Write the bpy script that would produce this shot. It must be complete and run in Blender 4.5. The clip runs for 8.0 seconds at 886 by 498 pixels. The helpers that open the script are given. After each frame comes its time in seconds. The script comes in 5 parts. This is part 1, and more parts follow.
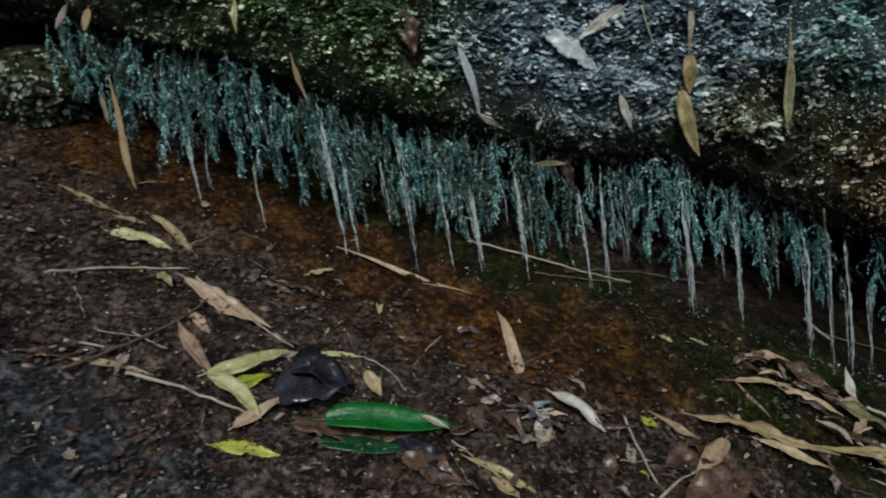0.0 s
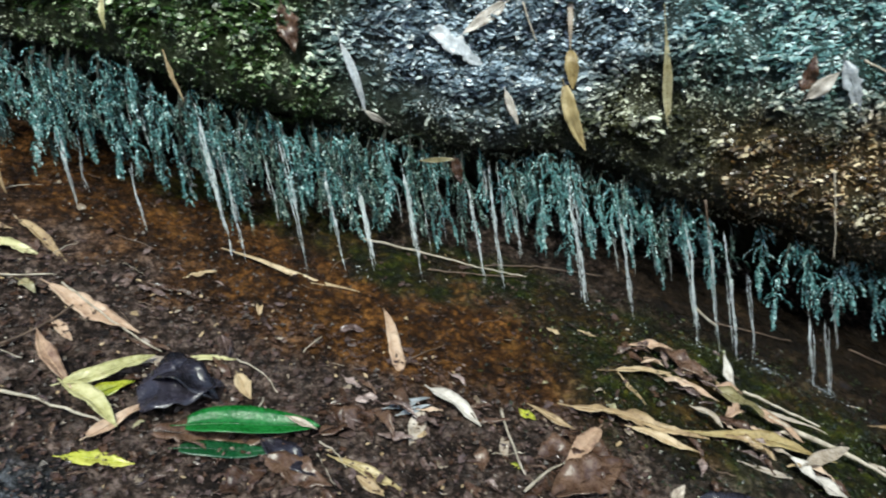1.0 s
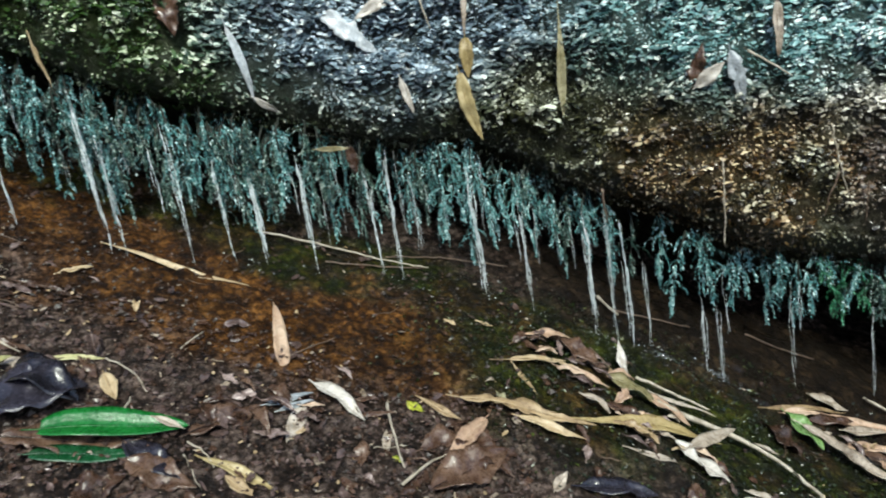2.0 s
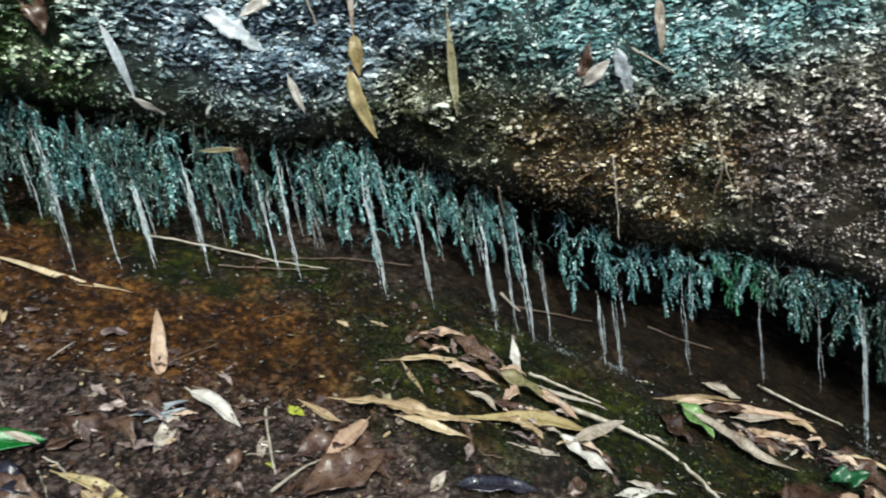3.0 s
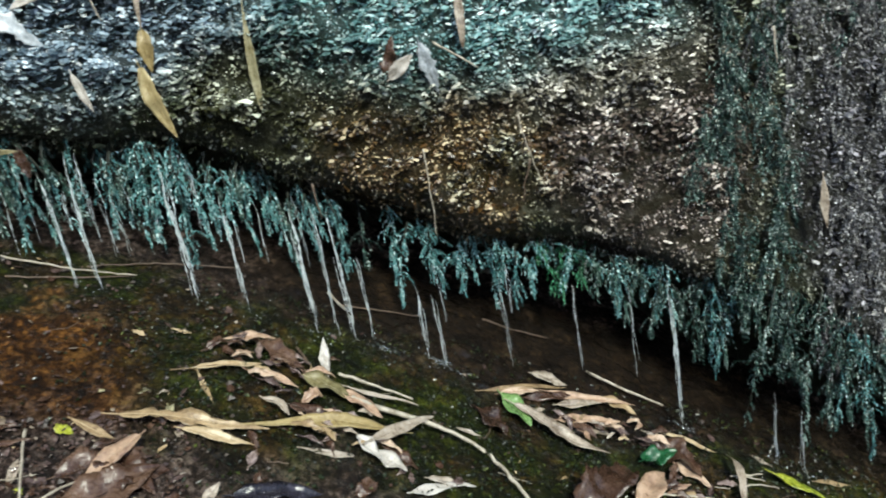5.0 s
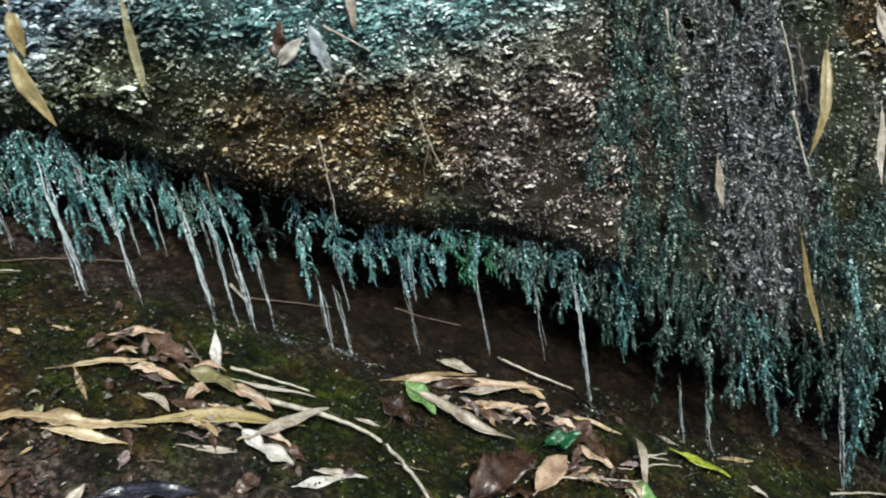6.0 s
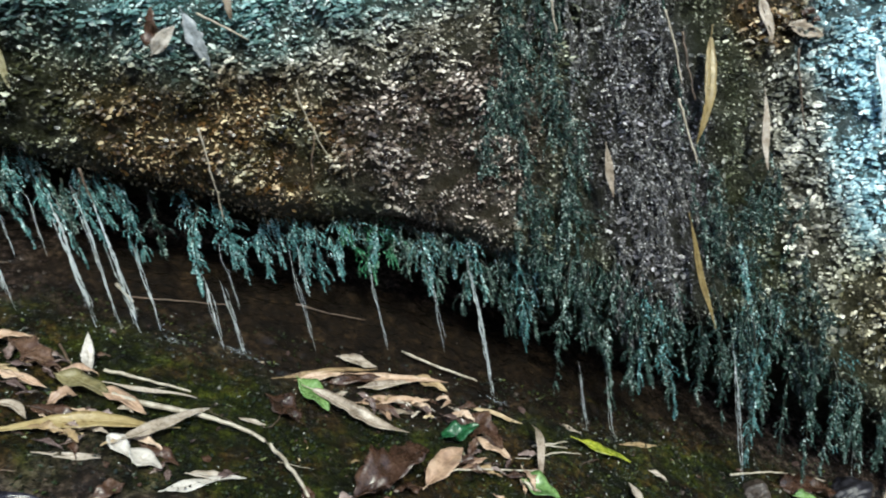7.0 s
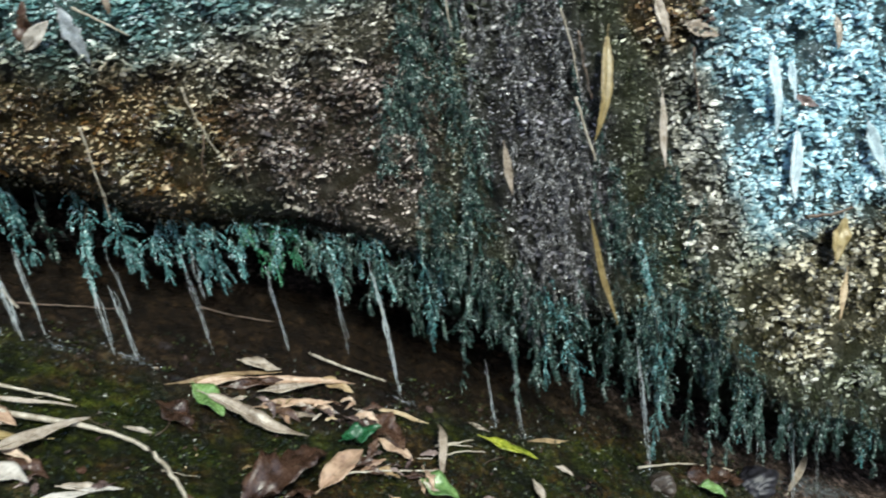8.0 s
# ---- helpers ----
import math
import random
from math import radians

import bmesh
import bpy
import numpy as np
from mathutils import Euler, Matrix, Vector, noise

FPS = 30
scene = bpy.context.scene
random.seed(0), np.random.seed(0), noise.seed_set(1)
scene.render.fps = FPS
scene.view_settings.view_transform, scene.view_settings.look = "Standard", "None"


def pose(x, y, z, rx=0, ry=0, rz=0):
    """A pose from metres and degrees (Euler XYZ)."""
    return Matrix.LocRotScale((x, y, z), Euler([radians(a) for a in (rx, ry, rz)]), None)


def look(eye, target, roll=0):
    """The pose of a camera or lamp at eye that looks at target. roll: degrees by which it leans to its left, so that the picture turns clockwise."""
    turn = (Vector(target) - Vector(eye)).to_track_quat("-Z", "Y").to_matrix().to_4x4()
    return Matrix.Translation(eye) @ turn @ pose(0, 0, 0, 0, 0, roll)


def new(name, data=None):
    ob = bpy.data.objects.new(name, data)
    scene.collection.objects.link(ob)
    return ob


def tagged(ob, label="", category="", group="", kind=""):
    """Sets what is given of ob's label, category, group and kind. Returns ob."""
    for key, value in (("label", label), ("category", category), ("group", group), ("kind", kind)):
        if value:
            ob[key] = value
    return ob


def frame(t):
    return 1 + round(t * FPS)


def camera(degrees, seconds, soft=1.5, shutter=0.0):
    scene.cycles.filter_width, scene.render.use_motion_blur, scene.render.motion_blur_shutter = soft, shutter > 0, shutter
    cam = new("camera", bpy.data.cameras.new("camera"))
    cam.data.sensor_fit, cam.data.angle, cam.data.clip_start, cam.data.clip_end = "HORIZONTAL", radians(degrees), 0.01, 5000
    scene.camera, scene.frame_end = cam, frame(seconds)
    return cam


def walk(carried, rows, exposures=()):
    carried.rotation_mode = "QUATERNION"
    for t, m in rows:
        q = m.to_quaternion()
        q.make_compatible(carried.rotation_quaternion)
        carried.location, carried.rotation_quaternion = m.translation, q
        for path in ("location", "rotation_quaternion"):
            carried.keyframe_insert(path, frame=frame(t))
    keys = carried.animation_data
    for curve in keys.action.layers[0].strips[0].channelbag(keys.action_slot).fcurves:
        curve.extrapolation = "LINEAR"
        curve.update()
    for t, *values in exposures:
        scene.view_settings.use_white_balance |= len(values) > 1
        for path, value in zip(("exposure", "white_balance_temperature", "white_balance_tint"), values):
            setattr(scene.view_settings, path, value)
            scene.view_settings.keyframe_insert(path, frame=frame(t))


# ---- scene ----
cam = camera(68.0, 8.0, soft=1.9, shutter=0.4)
# seconds, eye x y z, turn x y z in degrees
ROWS = [
    (0.0, 0.0000, 0.0000, 1.0000, 79.41, 8.86, 15.57),
    (0.5, 0.0487, 0.0351, 0.9852, 79.02, 9.37, 13.65),
    (1.0, 0.1138, 0.0344, 0.9735, 78.83, 9.47, 11.51),
    (1.5, 0.1569, 0.0519, 0.9559, 78.27, 9.27, 9.03),
    (3.0, 0.3117, 0.0858, 0.9261, 76.96, 9.67, 3.01),
    (3.5, 0.3776, 0.0954, 0.9142, 76.43, 9.68, 0.97),
    (4.0, 0.4283, 0.0992, 0.9082, 75.93, 9.83, -0.47),
    (4.5, 0.4689, 0.1009, 0.9010, 75.76, 10.03, -1.92),
    (6.0, 0.6341, 0.1087, 0.8626, 73.84, 10.37, -7.06),
    (6.5, 0.6905, 0.1078, 0.8424, 73.24, 10.63, -8.59),
    (7.0, 0.7564, 0.1053, 0.8272, 72.84, 10.54, -10.83),
    (7.5, 0.7865, 0.1039, 0.8133, 72.03, 10.12, -12.09),
    (8.0, 0.8716, 0.0911, 0.8078, 71.96, 10.19, -14.22),
]
EXPOSURES = [(0.0, -0.45), (0.3, 0.65), (1.0, 0.75), (2.0, 0.77), (8.0, 0.8)]
walk(cam, [(t, pose(x, y, z, rx, ry, rz)) for t, x, y, z, rx, ry, rz in ROWS], EXPOSURES)

# ---- light: shaded ravine under an open patch of sky ----
world = bpy.data.worlds.new("sky")
scene.world = world
world.use_nodes = True
wn = world.node_tree.nodes
sky = wn.new("ShaderNodeTexSky")
sky.sky_type, sky.sun_disc = "NISHITA", False
sky.sun_elevation, sky.sun_rotation = radians(45), radians(162)
world.node_tree.links.new(sky.outputs[0], wn["Background"].inputs[0])
wn["Background"].inputs[1].default_value = 0.15
sun = new("sun", bpy.data.lights.new("sun", "SUN"))
sun.data.energy, sun.data.angle, sun.data.color = 2.6, radians(10), (0.93, 1.0, 0.86)
sun.matrix_world = look((1.7, -2.6, 4.4), (0.5, 1.2, 0.4))


# ---- the form of the place ----
def smooth(a, b, v):
    f = min(1.0, max(0.0, (v - a) / (b - a)))
    return f * f * (3 - 2 * f)


def bump(x, y, cx, cy, r):
    return math.exp(-((x - cx) ** 2 + (y - cy) ** 2) / (r * r))


def ground_z(x, y):
    """Height of the stream bed: it falls along the ledge and rises towards it."""
    xc = max(-3.0, min(3.5, x))
    yc = max(-2.0, min(2.5, y))
    z = 0.264 - 0.475 * xc + 0.266 * yc - 0.041 * xc * abs(xc)
    z += 0.03 * bump(x, y, 0.2, 1.05, 0.22) - 0.035 * bump(x, y, 0.7, 1.2, 0.2) - 0.038 * bump(x, y, -0.5, 0.65, 0.3)
    z += 0.006 * math.sin(9 * x + 2 * y) * math.sin(11 * y - 3 * x + 1) + 0.003 * math.sin(23 * x + 5) * math.sin(19 * y + 2)
    return z


def lip_z(x):
    """Height of the ledge's lower edge."""
    xc = max(-3.0, min(3.0, x))
    return 0.88 - 0.46 * xc - 0.22 * smooth(1.5, 1.9, xc) - 0.025 * bump(x, 0, -0.25, 0, 0.2) - 0.035 * smooth(-0.4, -0.7, xc) + 0.018 * math.sin(7 * x + 1) + 0.012 * math.sin(17 * x)


def face_y(x, z):
    """Front of the mossy rock face, above its edge."""
    y = 1.17 + 0.16 * math.tanh((x + 0.33) / 0.30) + 0.02 * bump(x, z, 0.35, 0.85, 0.25)
    y -= 0.17 * (0.75 - z) * smooth(0.9, 1.3, x) * (1 if z < 0.75 else 0.6)
    r = 0.085 + 0.045 * smooth(-0.05, 0.35, x) - 0.08 * smooth(0.9, 1.2, x)
    h = z - lip_z(x)
    if h < r:
        k = min(1.0, max(0.0, (r - h) / r))
        y += 0.85 * r * (1 - math.sqrt(max(0.0, 1 - k * k)))
    y -= 0.25 * smooth(1.3, 2.4, z)
    y += 0.012 * math.sin(6 * x + 4 * z) * math.sin(8 * z - 3 * x) + 0.006 * math.sin(21 * x + 2) * math.sin(17 * z + 1)
    return y


# ---- materials ----
def material(name, rough=0.6, metal=0.0):
    m = bpy.data.materials.new(name)
    m.use_nodes = True
    b = m.node_tree.nodes["Principled BSDF"]
    b.inputs["Roughness"].default_value, b.inputs["Metallic"].default_value = rough, metal
    return m, m.node_tree, b


def node(nt, kind, **inputs):
    n = nt.nodes.new(kind)
    for key, value in inputs.items():
        sock = n.inputs[key.replace("_", " ")]
        if isinstance(value, bpy.types.NodeSocket):
            nt.links.new(value, sock)
        else:
            sock.default_value = value
    return n


def coords(nt):
    return nt.nodes.new("ShaderNodeTexCoord").outputs["Object"]


def grain(nt, scale, detail=4.0, vector=None, rough=0.6):
    n = node(nt, "ShaderNodeTexNoise", Scale=scale, Detail=detail, Roughness=rough)
    nt.links.new(vector or coords(nt), n.inputs["Vector"])
    return n.outputs["Fac"]


def ramp(nt, fac, *stops):
    r = nt.nodes.new("ShaderNodeValToRGB")
    while len(r.color_ramp.elements) < len(stops):
        r.color_ramp.elements.new(0.5)
    for e, (p, c) in zip(r.color_ramp.elements, stops):
        e.position, e.color = p, (*c, 1.0)
    nt.links.new(fac, r.inputs["Fac"])
    return r.outputs["Color"]


def math_node(nt, op, a, b):
    n = nt.nodes.new("ShaderNodeMath")
    n.operation = op
    for sock, value in zip(n.inputs, (a, b)):
        if isinstance(value, bpy.types.NodeSocket):
            nt.links.new(value, sock)
        else:
            sock.default_value = value
    return n.outputs[0]


def blend(nt, fac, a, b, kind="MIX"):
    n = nt.nodes.new("ShaderNodeMix")
    n.data_type, n.blend_type = "RGBA", kind
    for sock, value in ((n.inputs["Factor"], fac), (n.inputs["A"], a), (n.inputs["B"], b)):
        if isinstance(value, bpy.types.NodeSocket):
            nt.links.new(value, sock)
        else:
            sock.default_value = (*value, 1.0) if isinstance(value, tuple) else value
    return n.outputs["Result"]


def relief(nt, b, height, strength, distance):
    n = node(nt, "ShaderNodeBump", Strength=strength, Distance=distance, Height=height)
    nt.links.new(n.outputs[0], b.inputs["Normal"])
    nt.links.new(n.outputs[0], b.inputs["Coat Normal"])


def wet(b, weight, rough):
    """A film of water over the surface."""
    b.inputs["Coat Weight"].default_value, b.inputs["Coat Roughness"].default_value, b.inputs["Coat IOR"].default_value = weight, rough, 1.33


def wavy(nt, amount=0.25, scale=3.0):
    """Object coordinates, warped, so that patches have uneven borders."""
    c = coords(nt)
    n = node(nt, "ShaderNodeTexNoise", Scale=scale, Detail=5.0, Roughness=0.65, Vector=c)
    v = nt.nodes.new("ShaderNodeVectorMath")
    v.operation = "MULTIPLY_ADD"
    nt.links.new(n.outputs["Color"], v.inputs[0])
    v.inputs[1].default_value = (amount,) * 3
    nt.links.new(c, v.inputs[2])
    w = node(nt, "ShaderNodeVectorMath", Vector=v.outputs[0])
    w.operation = "SUBTRACT"
    w.inputs[1].default_value = (amount / 2,) * 3
    return w.outputs[0]


def patch(nt, vector, centre, radii):
    """One soft-edged patch: 1 at the centre, 0 outside the radii."""
    v = node(nt, "ShaderNodeVectorMath", Vector=vector)
    v.operation = "SUBTRACT"
    v.inputs[1].default_value = centre
    d = node(nt, "ShaderNodeVectorMath", Vector=v.outputs[0])
    d.operation = "DIVIDE"
    d.inputs[1].default_value = radii
    ln = node(nt, "ShaderNodeVectorMath", Vector=d.outputs[0])
    ln.operation = "LENGTH"
    m = node(nt, "ShaderNodeMapRange", Value=ln.outputs["Value"])
    m.interpolation_type = "SMOOTHSTEP"
    for key, value in (("From Min", 1.15), ("From Max", 0.55), ("To Min", 0.0), ("To Max", 1.0)):
        m.inputs[key].default_value = value
    return m.outputs[0]


def growth_and_sky_colours(nt, vary):
    """Colours of moss and algae over the rock face, by where they grow, plus painted sky reflection."""
    vary = math_node(nt, "MULTIPLY", vary, math_node(nt, "ADD", 0.3, math_node(nt, "MULTIPLY", ramp(nt, grain(nt, 17.0, 5.0), (0.36, (0.0,) * 3), (0.64, (1.0,) * 3)), 1.25)))
    v = wavy(nt, 0.22, 4.0)
    far = 9.0
    # Pale ends of these ramps paint wet glints onto single scales.
    c = ramp(nt, vary, (0.0, (0.022, 0.028, 0.010)), (0.5, (0.070, 0.080, 0.036)), (1.0, (0.36, 0.37, 0.27)))
    green = ramp(nt, vary, (0.0, (0.010, 0.030, 0.004)), (0.55, (0.038, 0.085, 0.014)), (1.0, (0.55, 0.62, 0.42)))
    olive = ramp(nt, vary, (0.0, (0.012, 0.014, 0.005)), (0.6, (0.055, 0.056, 0.020)), (1.0, (0.50, 0.52, 0.40)))
    # Slate, teal and cyan stand in for sky mirrored in wet scales.
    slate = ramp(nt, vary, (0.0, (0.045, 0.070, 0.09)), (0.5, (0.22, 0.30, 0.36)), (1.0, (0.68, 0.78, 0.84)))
    rust = ramp(nt, vary, (0.0, (0.022, 0.012, 0.003)), (0.5, (0.13, 0.062, 0.014)), (1.0, (0.58, 0.45, 0.27)))
    rust = blend(nt, ramp(nt, grain(nt, 9.0, 4.0), (0.46, (0.0,) * 3), (0.62, (0.8,) * 3)), rust, olive)
    mauve = ramp(nt, vary, (0.0, (0.028, 0.020, 0.016)), (0.5, (0.115, 0.080, 0.062)), (1.0, (0.60, 0.51, 0.45)))
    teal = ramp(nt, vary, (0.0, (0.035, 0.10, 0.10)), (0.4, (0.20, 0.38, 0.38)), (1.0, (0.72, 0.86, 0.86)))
    tan = ramp(nt, vary, (0.0, (0.024, 0.021, 0.008)), (0.5, (0.115, 0.092, 0.038)), (1.0, (0.56, 0.50, 0.35)))
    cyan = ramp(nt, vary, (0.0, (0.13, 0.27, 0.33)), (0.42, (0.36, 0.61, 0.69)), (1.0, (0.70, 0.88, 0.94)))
    dusk = ramp(nt, vary, (0.0, (0.020, 0.019, 0.021)), (0.55, (0.095, 0.088, 0.098)), (1.0, (0.36, 0.34, 0.37)))
    chalk = ramp(nt, vary, (0.0, (0.05, 0.045, 0.03)), (0.5, (0.19, 0.17, 0.13)), (1.0, (0.74, 0.70, 0.60)))
    c = blend(nt, patch(nt, v, (-0.52, 1.1, 1.19), (0.42, far, 0.32)), c, green)
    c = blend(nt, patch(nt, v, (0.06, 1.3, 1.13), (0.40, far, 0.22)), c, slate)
    c = blend(nt, patch(nt, v, (0.33, 1.3, 0.89), (0.24, far, 0.16)), c, olive)
    c = blend(nt, patch(nt, v, (0.62, 1.3, 0.74), (0.36, far, 0.22)), c, rust)
    c = blend(nt, patch(nt, v, (0.98, 1.3, 0.66), (0.22, far, 0.30)), c, mauve)
    c = blend(nt, patch(nt, v, (0.88, 1.3, 0.89), (0.26, far, 0.15)), c, chalk)
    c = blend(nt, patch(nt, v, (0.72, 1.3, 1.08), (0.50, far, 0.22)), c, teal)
    c = blend(nt, patch(nt, v, (1.36, 1.3, 0.56), (0.16, far, 0.42)), c, dusk)
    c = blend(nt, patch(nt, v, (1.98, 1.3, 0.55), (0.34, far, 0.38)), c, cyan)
    c = blend(nt, patch(nt, v, (1.97, 1.3, 0.12), (0.34, far, 0.19)), c, tan)
    c = blend(nt, math_node(nt, "MULTIPLY", patch(nt, v, (1.67, 1.3, 0.48), (0.09, far, 0.30)), 0.85), c, chalk)
    c = blend(nt, patch(nt, v, (1.68, 1.3, 0.78), (0.14, far, 0.10)), c, rust)
    return c


def make_rock():
    m, nt, b = material("wet mossy rock", 0.35)
    g = grain(nt, 55.0, 6.0)
    c = growth_and_sky_colours(nt, g)
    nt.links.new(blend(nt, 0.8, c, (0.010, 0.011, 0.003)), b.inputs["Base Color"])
    b.inputs["Specular IOR Level"].default_value = 0.3
    nt.links.new(ramp(nt, grain(nt, 20.0), (0.3, (0.2,) * 3), (0.7, (0.6,) * 3)), b.inputs["Roughness"])
    relief(nt, b, grain(nt, 110.0, 7.0, rough=0.75), 1.0, 0.014)
    wet(b, 0.15, 0.3)
    return m


def make_scales(name="wet liverwort", power=1.7):
    """Leafy liverwort scales, wet: each one a little different."""
    m, nt, b = material(name, 0.25)
    isl = nt.nodes.new("ShaderNodeNewGeometry").outputs["Random Per Island"]
    c = growth_and_sky_colours(nt, math_node(nt, "POWER", isl, power))
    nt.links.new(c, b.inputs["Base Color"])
    nt.links.new(ramp(nt, isl, (0.0, (0.22,) * 3), (1.0, (0.45,) * 3)), b.inputs["Roughness"])
    b.inputs["Specular IOR Level"].default_value = 0.5
    wet(b, 0.55, 0.2)
    relief(nt, b, grain(nt, 260.0, 3.0), 0.35, 0.002)
    return m


def make_fronds(name, low, mid, high):
    """Feathery moss, with shade inside clumps and glints on a few leaflets painted in."""
    m, nt, b = material(name, 0.3)
    isl = nt.nodes.new("ShaderNodeNewGeometry").outputs["Random Per Island"]
    obj = nt.nodes.new("ShaderNodeObjectInfo").outputs["Random"]
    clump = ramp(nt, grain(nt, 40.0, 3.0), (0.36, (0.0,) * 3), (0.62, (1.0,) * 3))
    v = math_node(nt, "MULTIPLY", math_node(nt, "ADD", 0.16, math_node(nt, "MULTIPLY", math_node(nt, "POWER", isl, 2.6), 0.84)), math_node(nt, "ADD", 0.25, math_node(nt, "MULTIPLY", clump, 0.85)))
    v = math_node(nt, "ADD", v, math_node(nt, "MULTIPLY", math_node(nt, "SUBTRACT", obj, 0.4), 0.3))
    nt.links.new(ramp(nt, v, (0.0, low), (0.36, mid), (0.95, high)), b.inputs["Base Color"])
    b.inputs["Specular IOR Level"].default_value = 0.35
    wet(b, 0.4, 0.15)
    relief(nt, b, grain(nt, 300.0, 2.0), 0.3, 0.002)
    return m


def make_ground():
    m, nt, b = material("wet soil and algae", 0.45)
    v = wavy(nt, 0.42, 5.0)
    g = math_node(nt, "ADD", math_node(nt, "MULTIPLY", grain(nt, 80.0, 8.0, rough=0.75), 0.6), math_node(nt, "MULTIPLY", grain(nt, 20.0, 6.0, rough=0.65), 0.4))
    c = ramp(nt, g, (0.40, (0.008, 0.0055, 0.0045)), (0.5, (0.036, 0.023, 0.0175)), (0.60, (0.19, 0.138, 0.116)))
    rust = ramp(nt, g, (0.40, (0.009, 0.004, 0.0014)), (0.5, (0.046, 0.0165, 0.0026)), (0.60, (0.19, 0.082, 0.020)))
    green = ramp(nt, g, (0.40, (0.004, 0.006, 0.0006)), (0.51, (0.0115, 0.0158, 0.0010)), (0.66, (0.062, 0.071, 0.006)))
    murk = ramp(nt, g, (0.40, (0.006, 0.0032, 0.001)), (0.51, (0.023, 0.0115, 0.0026)), (0.64, (0.11, 0.060, 0.017)))
    green = blend(nt, ramp(nt, grain(nt, 7.0, 5.0, rough=0.65), (0.47, (0.0,) * 3), (0.58, (0.85,) * 3)), green, murk)
    # Ramp for the hollow: shade under the ledge, put into the soil colour.
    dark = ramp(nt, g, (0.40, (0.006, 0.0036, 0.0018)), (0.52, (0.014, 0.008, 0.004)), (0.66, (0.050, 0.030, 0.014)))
    # Blue-grey wet soil, its bluish glints put into the colour.
    blue = ramp(nt, g, (0.40, (0.009, 0.010, 0.011)), (0.5, (0.026, 0.028, 0.031)), (0.62, (0.15, 0.16, 0.18)))
    far = 9.0
    c = blend(nt, patch(nt, v, (-0.80, 1.15, 0.0), (0.45, 0.24, far)), c, rust)
    c = blend(nt, patch(nt, v, (-0.22, 1.06, 0.0), (0.42, 0.17, far)), c, rust)
    c = blend(nt, patch(nt, v, (0.24, 1.13, 0.0), (0.30, 0.22, far)), c, green)
    c = blend(nt, patch(nt, v, (0.75, 1.10, 0.0), (0.55, 0.28, far)), c, green)
    c = blend(nt, patch(nt, v, (1.3, 1.10, 0.0), (0.5, 0.35, far)), c, green)
    c = blend(nt, patch(nt, v, (-0.4, 1.24, 0.0), (0.40, 0.10, far)), c, green)
    c = blend(nt, patch(nt, v, (0.12, 1.27, 0.0), (0.40, 0.12, far)), c, green)
    # Painted shade along the foot of the ledge.
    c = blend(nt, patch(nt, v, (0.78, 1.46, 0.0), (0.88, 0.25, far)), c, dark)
    c = blend(nt, patch(nt, v, (-0.62, 0.52, 0.0), (0.22, 0.14, far)), c, blue)
    sodden = ramp(nt, grain(nt, 13.0, 5.0, rough=0.7), (0.40, (0.38,) * 3), (0.62, (1.1,) * 3))
    c = blend(nt, 1.0, c, sodden, "MULTIPLY")
    nt.links.new(c, b.inputs["Base Color"])
    b.inputs["Roughness"].default_value = 0.75
    b.inputs["Specular IOR Level"].default_value = 0.12
    film = ramp(nt, grain(nt, 48.0, 5.0, rough=0.7), (0.48, (0.02,) * 3), (0.58, (1.0,) * 3))
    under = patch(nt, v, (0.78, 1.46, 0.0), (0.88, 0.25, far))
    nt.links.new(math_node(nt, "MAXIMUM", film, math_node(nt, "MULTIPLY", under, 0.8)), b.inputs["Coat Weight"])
    b.inputs["Coat Roughness"].default_value, b.inputs["Coat IOR"].default_value = 0.12, 1.36
    relief(nt, b, grain(nt, 100.0, 5.0, rough=0.68), 0.85, 0.011)
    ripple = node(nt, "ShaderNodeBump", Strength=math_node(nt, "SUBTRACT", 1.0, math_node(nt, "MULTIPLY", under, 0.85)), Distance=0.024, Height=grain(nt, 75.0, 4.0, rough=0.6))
    nt.links.new(ripple.outputs[0], b.inputs["Coat Normal"])
    return m


def make_leaf(name, dark, main, pale, rough=0.4):
    """A fallen leaf's skin: veins along it, blotches and speckles."""
    m, nt, b = material(name, rough)
    obj = nt.nodes.new("ShaderNodeObjectInfo").outputs["Random"]
    v = coords(nt)
    blot = grain(nt, 28.0, 6.0, v, 0.7)
    fine = grain(nt, 160.0, 4.0, v)
    f = math_node(nt, "ADD", math_node(nt, "MULTIPLY", blot, 0.75), math_node(nt, "MULTIPLY", fine, 0.25))
    f = math_node(nt, "ADD", f, math_node(nt, "MULTIPLY", math_node(nt, "SUBTRACT", obj, 0.5), 0.22))
    c = ramp(nt, f, (0.30, dark), (0.48, main), (0.70, pale))
    spots = ramp(nt, grain(nt, 55.0, 3.0, v, 0.5), (0.60, (1.0, 1.0, 1.0)), (0.70, (0.35, 0.28, 0.22)))
    c = blend(nt, 0.6, c, spots, "MULTIPLY")
    nt.links.new(c, b.inputs["Base Color"])
    nt.links.new(ramp(nt, fine, (0.3, (max(0.08, rough - 0.18),) * 3), (0.7, (rough + 0.15,) * 3)), b.inputs["Roughness"])
    relief(nt, b, f, 0.6, 0.004)
    return m


def make_water():
    m, nt, b = material("running water", 0.12)
    b.inputs["Base Color"].default_value = (0.88, 0.94, 0.95, 1)
    b.inputs["Transmission Weight"].default_value = 0.58
    b.inputs["IOR"].default_value = 1.33
    relief(nt, b, grain(nt, 120.0, 3.0), 0.9, 0.004)
    return m


